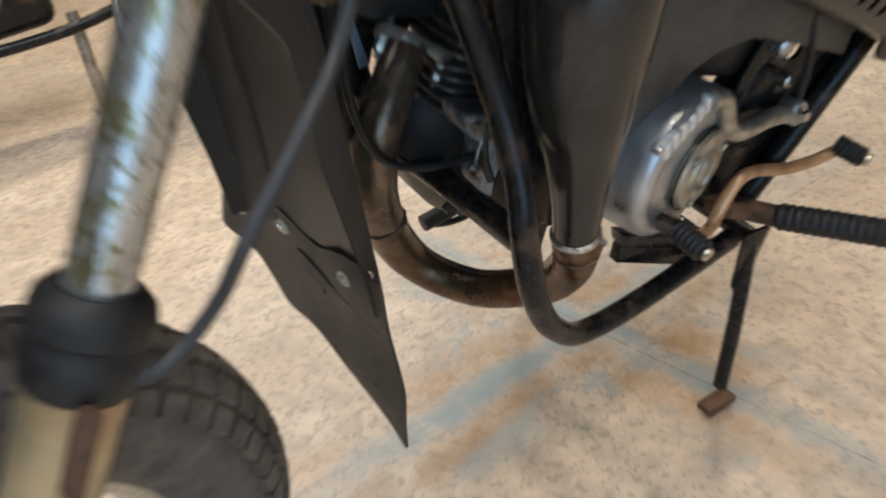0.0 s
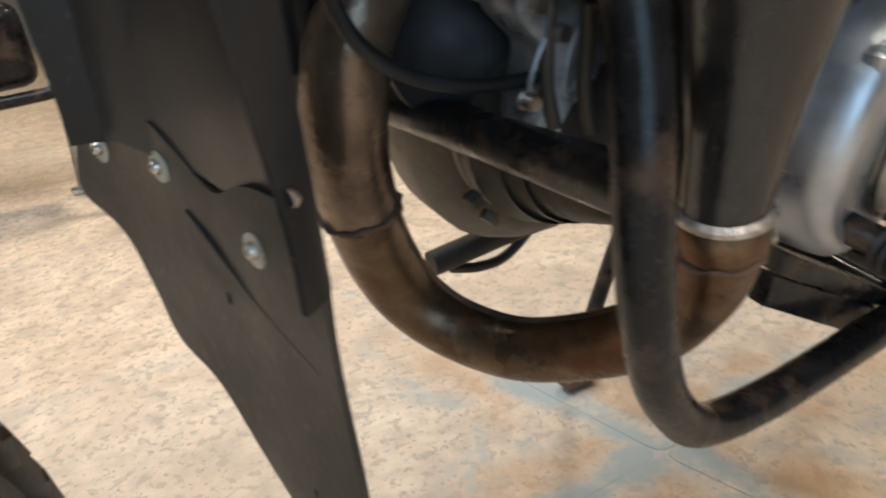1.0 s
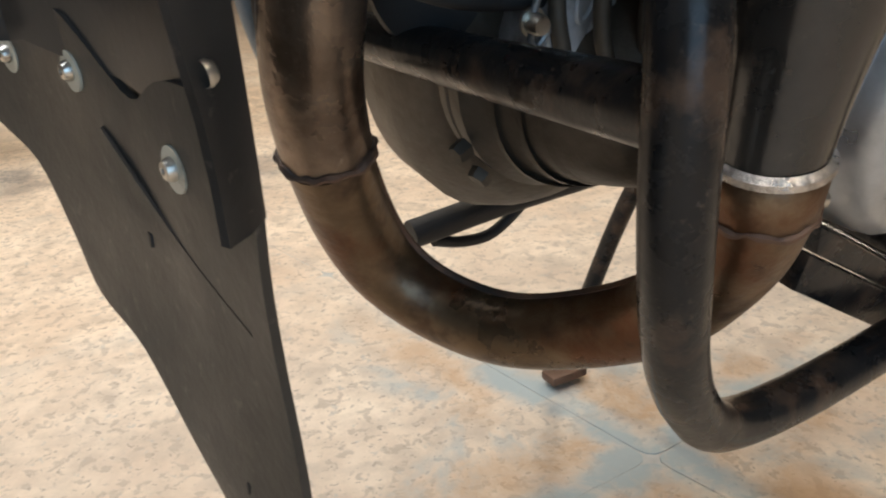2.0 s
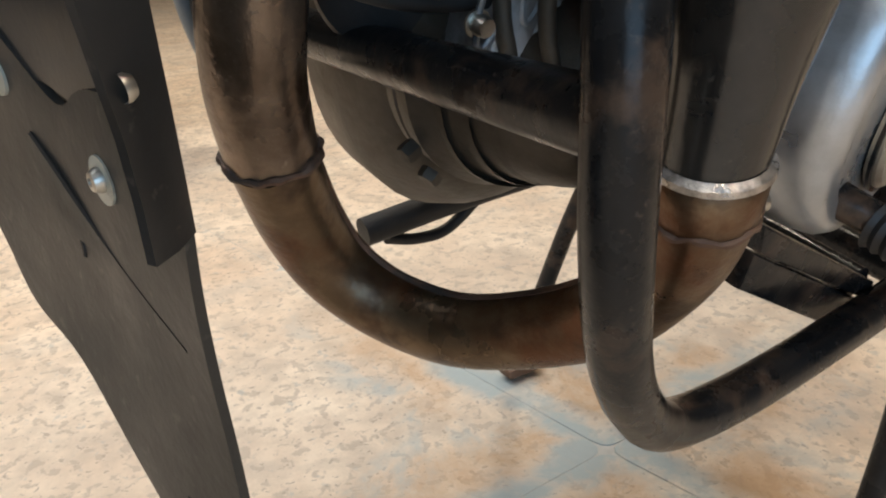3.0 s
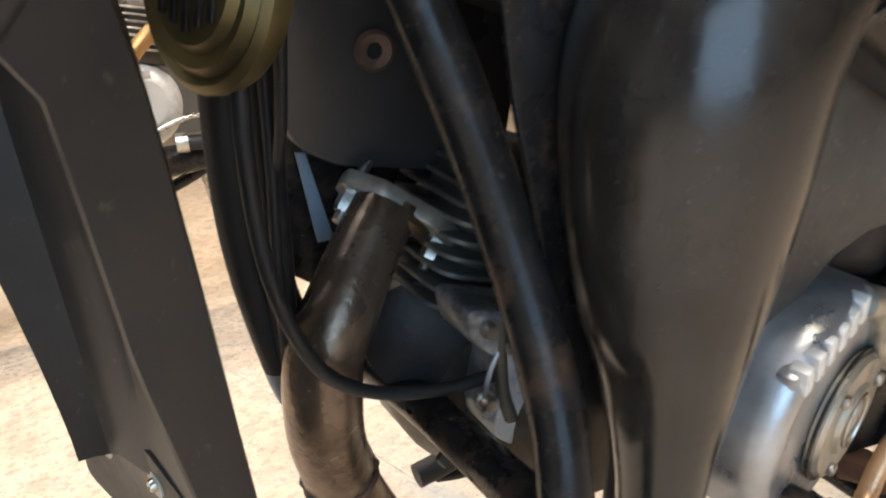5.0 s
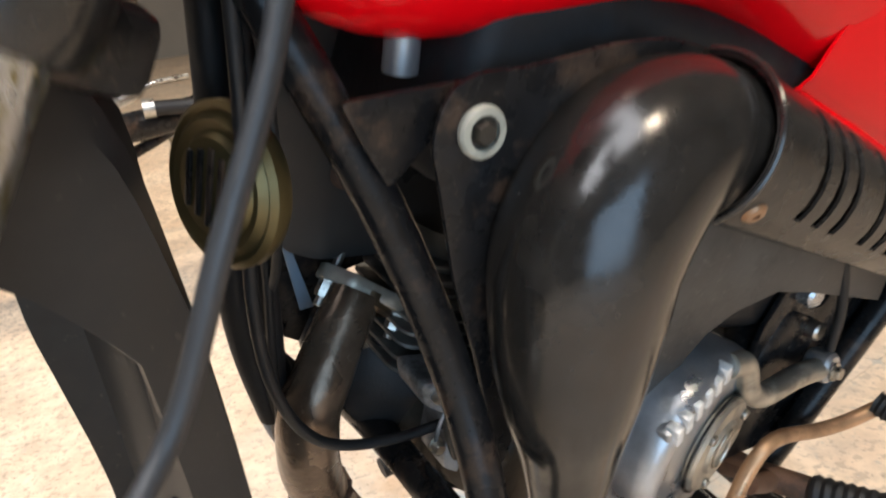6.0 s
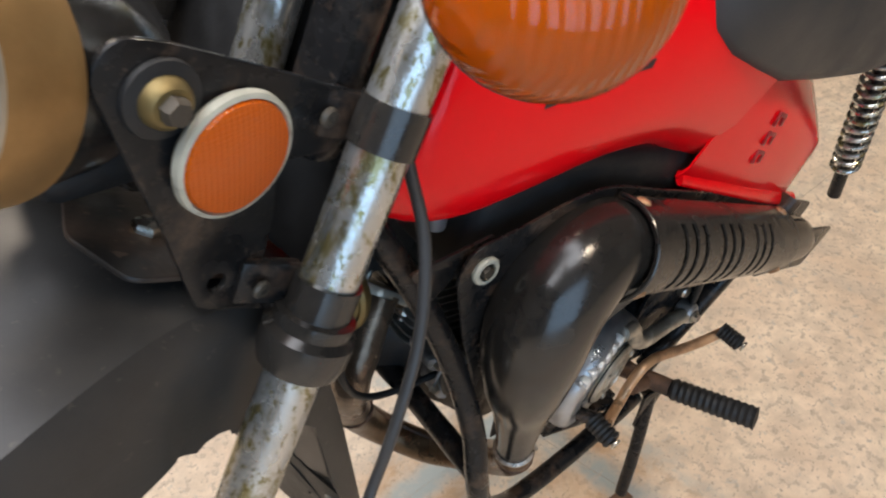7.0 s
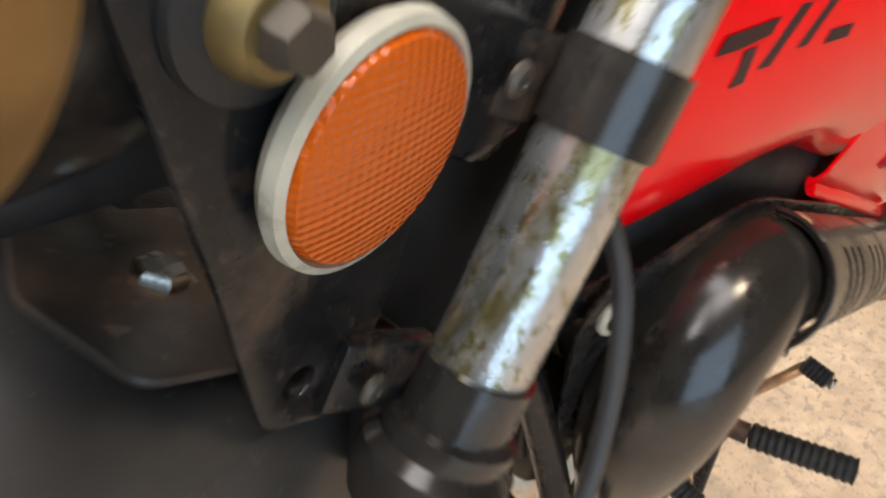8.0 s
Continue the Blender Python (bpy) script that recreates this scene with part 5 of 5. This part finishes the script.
# thin plate seen aslant; its reflected light is put into the blue colour
part("sheet_edge", plate([(0.292, 0.561), (0.299, 0.560), (0.321, 0.499), (0.309, 0.498)], 0.003, basis((0, 0.093, 0), (0, -1, 0), (1, 0, 0))), M_BLUE, bike, "thin plate coloured pale blue-grey for its sheen")
for nm, pts, r, mt in CABLES:
    part(nm, tube(pts, r, 12, 6), mt, bike)

# ---- the place: stone floor, with walls and ceiling added to bound the light ----
X0, X1, Y0, Y1, ZC = -3.6, 6.0, -3.2, 6.2, 2.9
bm = bmesh.new()
bmesh.ops.create_grid(bm, x_segments=2, y_segments=2, size=6.5, matrix=Matrix.Translation((1.2, 1.5, -0.0013)))
ground = tagged(part("floor", bm, M_JOINT), "worn slate-look floor tiles with pale joints", "floor", kind="structure")


def wall(name, size, at):
    return tagged(part(name, block(size, Matrix.Translation(at), 0.0), M_WALL), "plain wall added to bound the light", "wall", kind="structure")


wall("wall_rear", (0.2, Y1 - Y0, ZC), (X1 + 0.1, (Y0 + Y1) / 2, ZC / 2))
wall("wall_right", (X1 - X0, 0.2, ZC), ((X0 + X1) / 2, Y1 + 0.1, ZC / 2))
wall("wall_front", (0.2, Y1 - Y0, ZC), (X0 - 0.1, (Y0 + Y1) / 2, ZC / 2))
# the left wall has a wide open doorway
wall("wall_left", (-2.25 - X0, 0.2, ZC), ((X0 - 2.25) / 2, Y0 - 0.1, ZC / 2))
wall("wall_left", (X1 - 0.35, 0.2, ZC), ((X1 + 0.35) / 2, Y0 - 0.1, ZC / 2))
wall("wall_left", (2.6, 0.2, ZC - 2.5), (-0.95, Y0 - 0.1, (ZC + 2.5) / 2))
tagged(part("ceiling", block((X1 - X0, Y1 - Y0, 0.1), Matrix.Translation(((X0 + X1) / 2, (Y0 + Y1) / 2, ZC + 0.05)), 0.0), M_WALL), "plain ceiling added to bound the light", "ceiling", kind="structure")

# slabs: irregular quadrilaterals with open joints
rnd = random.Random(7)
NX, NY, S = 13, 16, 0.62
nodes = {}
for i in range(NX + 1):
    for j in range(NY + 1):
        nodes[i, j] = V(0.686 + (i - 6) * 0.80 - 0.20 * (j - 6) * S + rnd.uniform(-0.01, 0.01), 0.042 + (j - 6) * S + 0.06 * (i - 6) * 0.8 + rnd.uniform(-0.01, 0.01), 0)
for i in range(NX):
    for j in range(NY):
        q = [nodes[i, j], nodes[i + 1, j], nodes[i + 1, j + 1], nodes[i, j + 1]]
        c = sum(q, V(0, 0, 0)) / 4
        poly = rounded([tuple((p - c).xy * (1 - 0.0009 / (p - c).length)) for p in q], 0.02, 3)
        h = rnd.uniform(-0.0006, 0.0006)
        bm = bmesh.new()
        top = [bm.verts.new((x, y, 0)) for x, y in poly]
        low = [bm.verts.new((x * 1.004, y * 1.004, -0.006)) for x, y in poly]
        bm.faces.new(top)
        for k in range(len(poly)):
            bm.faces.new((top[k], low[k], low[(k + 1) % len(poly)], top[(k + 1) % len(poly)]))
        slab = part("tile", bm, M_SLAB, ground)
        slab.location = (c.x, c.y, h - 0.0006)


# unseen lamps added under the ceiling to warm the floor
M_LAMP = bpy.data.materials.new("lamp_face")
M_LAMP.use_nodes = True
M_LAMP.node_tree.nodes["Principled BSDF"].inputs["Emission Color"].default_value = (1, 0.9, 0.75, 1)
M_LAMP.node_tree.nodes["Principled BSDF"].inputs["Emission Strength"].default_value = 6
for x, y in ((0.75, -1.3), (2.3, 0.9), (0.4, 2.6)):
    body = part("ceiling_lamp", block((0.42, 0.42, 0.03), Matrix.Translation((x, y, ZC - 0.015)), 0.004), M_WHITE)
    tagged(body, "unseen square white lamp added under the ceiling, switched on", "ceiling lamp", "ceiling lamps")
    part("lamp_face", block((0.36, 0.36, 0.004), Matrix.Translation((x, y, ZC - 0.031)), 0.0), M_LAMP, body)

# body of the added panel, out of view
panel = part("ceiling_panel", block((2.4, 2.4, 0.04), Matrix.Translation((-0.65, -0.30, ZC - 0.02)), 0.005), M_WHITE)
tagged(panel, "unseen large cool white light panel added overhead, switched on", "ceiling lamp")

# another motorcycle parked behind
other = new("parked_motorcycle")
other.location = (-0.13, 1.55, -0.015)
tagged(other, "parked motorcycle with bare alloy engine and black footpeg", "motorcycle")
eng = part("engine", lathe([(0, -0.10), (0.10, -0.10), (0.115, -0.08), (0.115, 0.0), (0.105, 0.03), (0.08, 0.05), (0.05, 0.06), (0, 0.062)], (0.60, 0.12, 0.585), (0.05, -1, 0.05), 40), M_BRIGHT, other, "bare alloy engine")
part("side_cap", lathe([(0, 0.05), (0.06, 0.05), (0.062, 0.066), (0.03, 0.074), (0, 0.074)], (0.60, 0.12, 0.585), (0.05, -1, 0.05), 32), M_WHITE, eng)
part("cylinder", block((0.13, 0.12, 0.16), pose(0.66, 0.14, 0.76, 0, 12, 0), 0.02, None, 3), M_DIRTYALLOY, eng)
part("gear_rod", tube([(0.60, -0.02, 0.52), (0.68, -0.03, 0.545), (0.78, -0.03, 0.55)], 0.008, 12), M_STEEL, other)
part("exhaust", tube([(0.44, 0.0, 0.50), (0.52, -0.01, 0.45), (0.62, 0.0, 0.44), (0.80, 0.02, 0.45), (1.0, 0.04, 0.47)], 0.040, 18), M_PAINT, other, "black exhaust under the engine")
foot = part("footpeg", tube([(0.66, -0.03, 0.485), (0.80, -0.06, 0.475)], 0.020, 16, 0), M_RUBBER, other, "black rubber footpeg")
part("peg_joint", lathe([(0, 0), (0.026, 0), (0.026, 0.03), (0, 0.03)], (0.65, -0.025, 0.485), (1, -0.2, 0), 18), M_STEEL, foot)
part("frame_tube", tube([(0.86, 0.0, 0.80), (0.88, 0.0, 0.62), (0.92, 0.02, 0.47), (1.1, 0.05, 0.45)], 0.016, 14), M_PAINT, other)
part("brake_rod", tube([(0.865, -0.05, 0.63), (0.875, -0.05, 0.50)], 0.008, 12, 0), M_WHITE, other)
part("rod_eye", lathe([(0.008, -0.01), (0.018, -0.01), (0.018, 0.01), (0.008, 0.01)], (0.878, -0.05, 0.475), (-0.4, -1, 0.2), 24), M_STEEL, other)
part("rod_knob", lathe([(0, -0.012), (0.014, -0.01), (0.016, 0.0), (0.012, 0.012), (0, 0.014)], (0.845, -0.05, 0.635), (-0.4, -1, 0.2), 18), M_BRASS, other)
legs = part("stand_leg", tube([(0.52, 0.02, 0.46), (0.45, -0.06, 0.16), (0.432, -0.10, 0.02)], 0.014, 14), M_CHROME, other, "chrome stand leg")
part("stand_foot", lathe([(0, 0), (0.022, 0), (0.020, 0.012), (0.012, 0.022), (0, 0.024)], (0.432, -0.10, 0.0), (0, 0, 1), 20), M_STEEL, legs)
legs2 = part("stand_leg", tube([(0.72, 0.10, 0.46), (0.78, 0.20, 0.16), (0.80, 0.24, 0.02)], 0.014, 14), M_CHROME, other)
part("stand_foot", lathe([(0, 0), (0.022, 0), (0.020, 0.012), (0.012, 0.022), (0, 0.024)], (0.80, 0.24, 0.0), (0, 0, 1), 20), M_STEEL, legs2)
for dx, dy in ((0.0, 0.06), (0.13, -0.03)):
    part("stand_leg", tube([(0.40 + dx, 0.16 + dy, 0.31), (0.395 + dx, 0.13 + dy, 0.155), (0.39 + dx, 0.12 + dy, 0.023)], 0.018, 12), M_CAPALLOY, other, "dull alloy stand leg")
    part("stand_foot", block((0.07, 0.05, 0.012), pose(0.39 + dx, 0.12 + dy, 0.021), 0.003), M_STEEL, other)
part("sump", block((0.42, 0.18, 0.20), pose(0.14, 0.16, 0.405, 0, -4, 0), 0.04, None, 3), M_PAINT, other, "black engine underside")
part("cradle_tube", tube([(-0.05, 0.06, 0.45), (0.02, 0.06, 0.31), (0.35, 0.06, 0.30), (0.62, 0.06, 0.36), (0.88, 0.05, 0.47)], 0.016, 12), M_PAINT, other)
for k in range(7):
    part("cooling_fin", block((0.170 - 0.004 * k, 0.150, 0.006), pose(0.640 - 0.004 * k, 0.14, 0.720 + 0.018 * k, 0, 12, 0), 0.002), M_CAPALLOY, eng)
part("case_rib", tube([(0.50, 0.04, 0.62), (0.56, 0.03, 0.66), (0.63, 0.03, 0.66)], 0.010, 10), M_WHITE, eng)
part("header", tube([(0.70, 0.02, 0.80), (0.58, -0.02, 0.70), (0.50, -0.01, 0.56), (0.48, 0.0, 0.49)], 0.020, 14), M_BRASS, other, "browned header pipe")
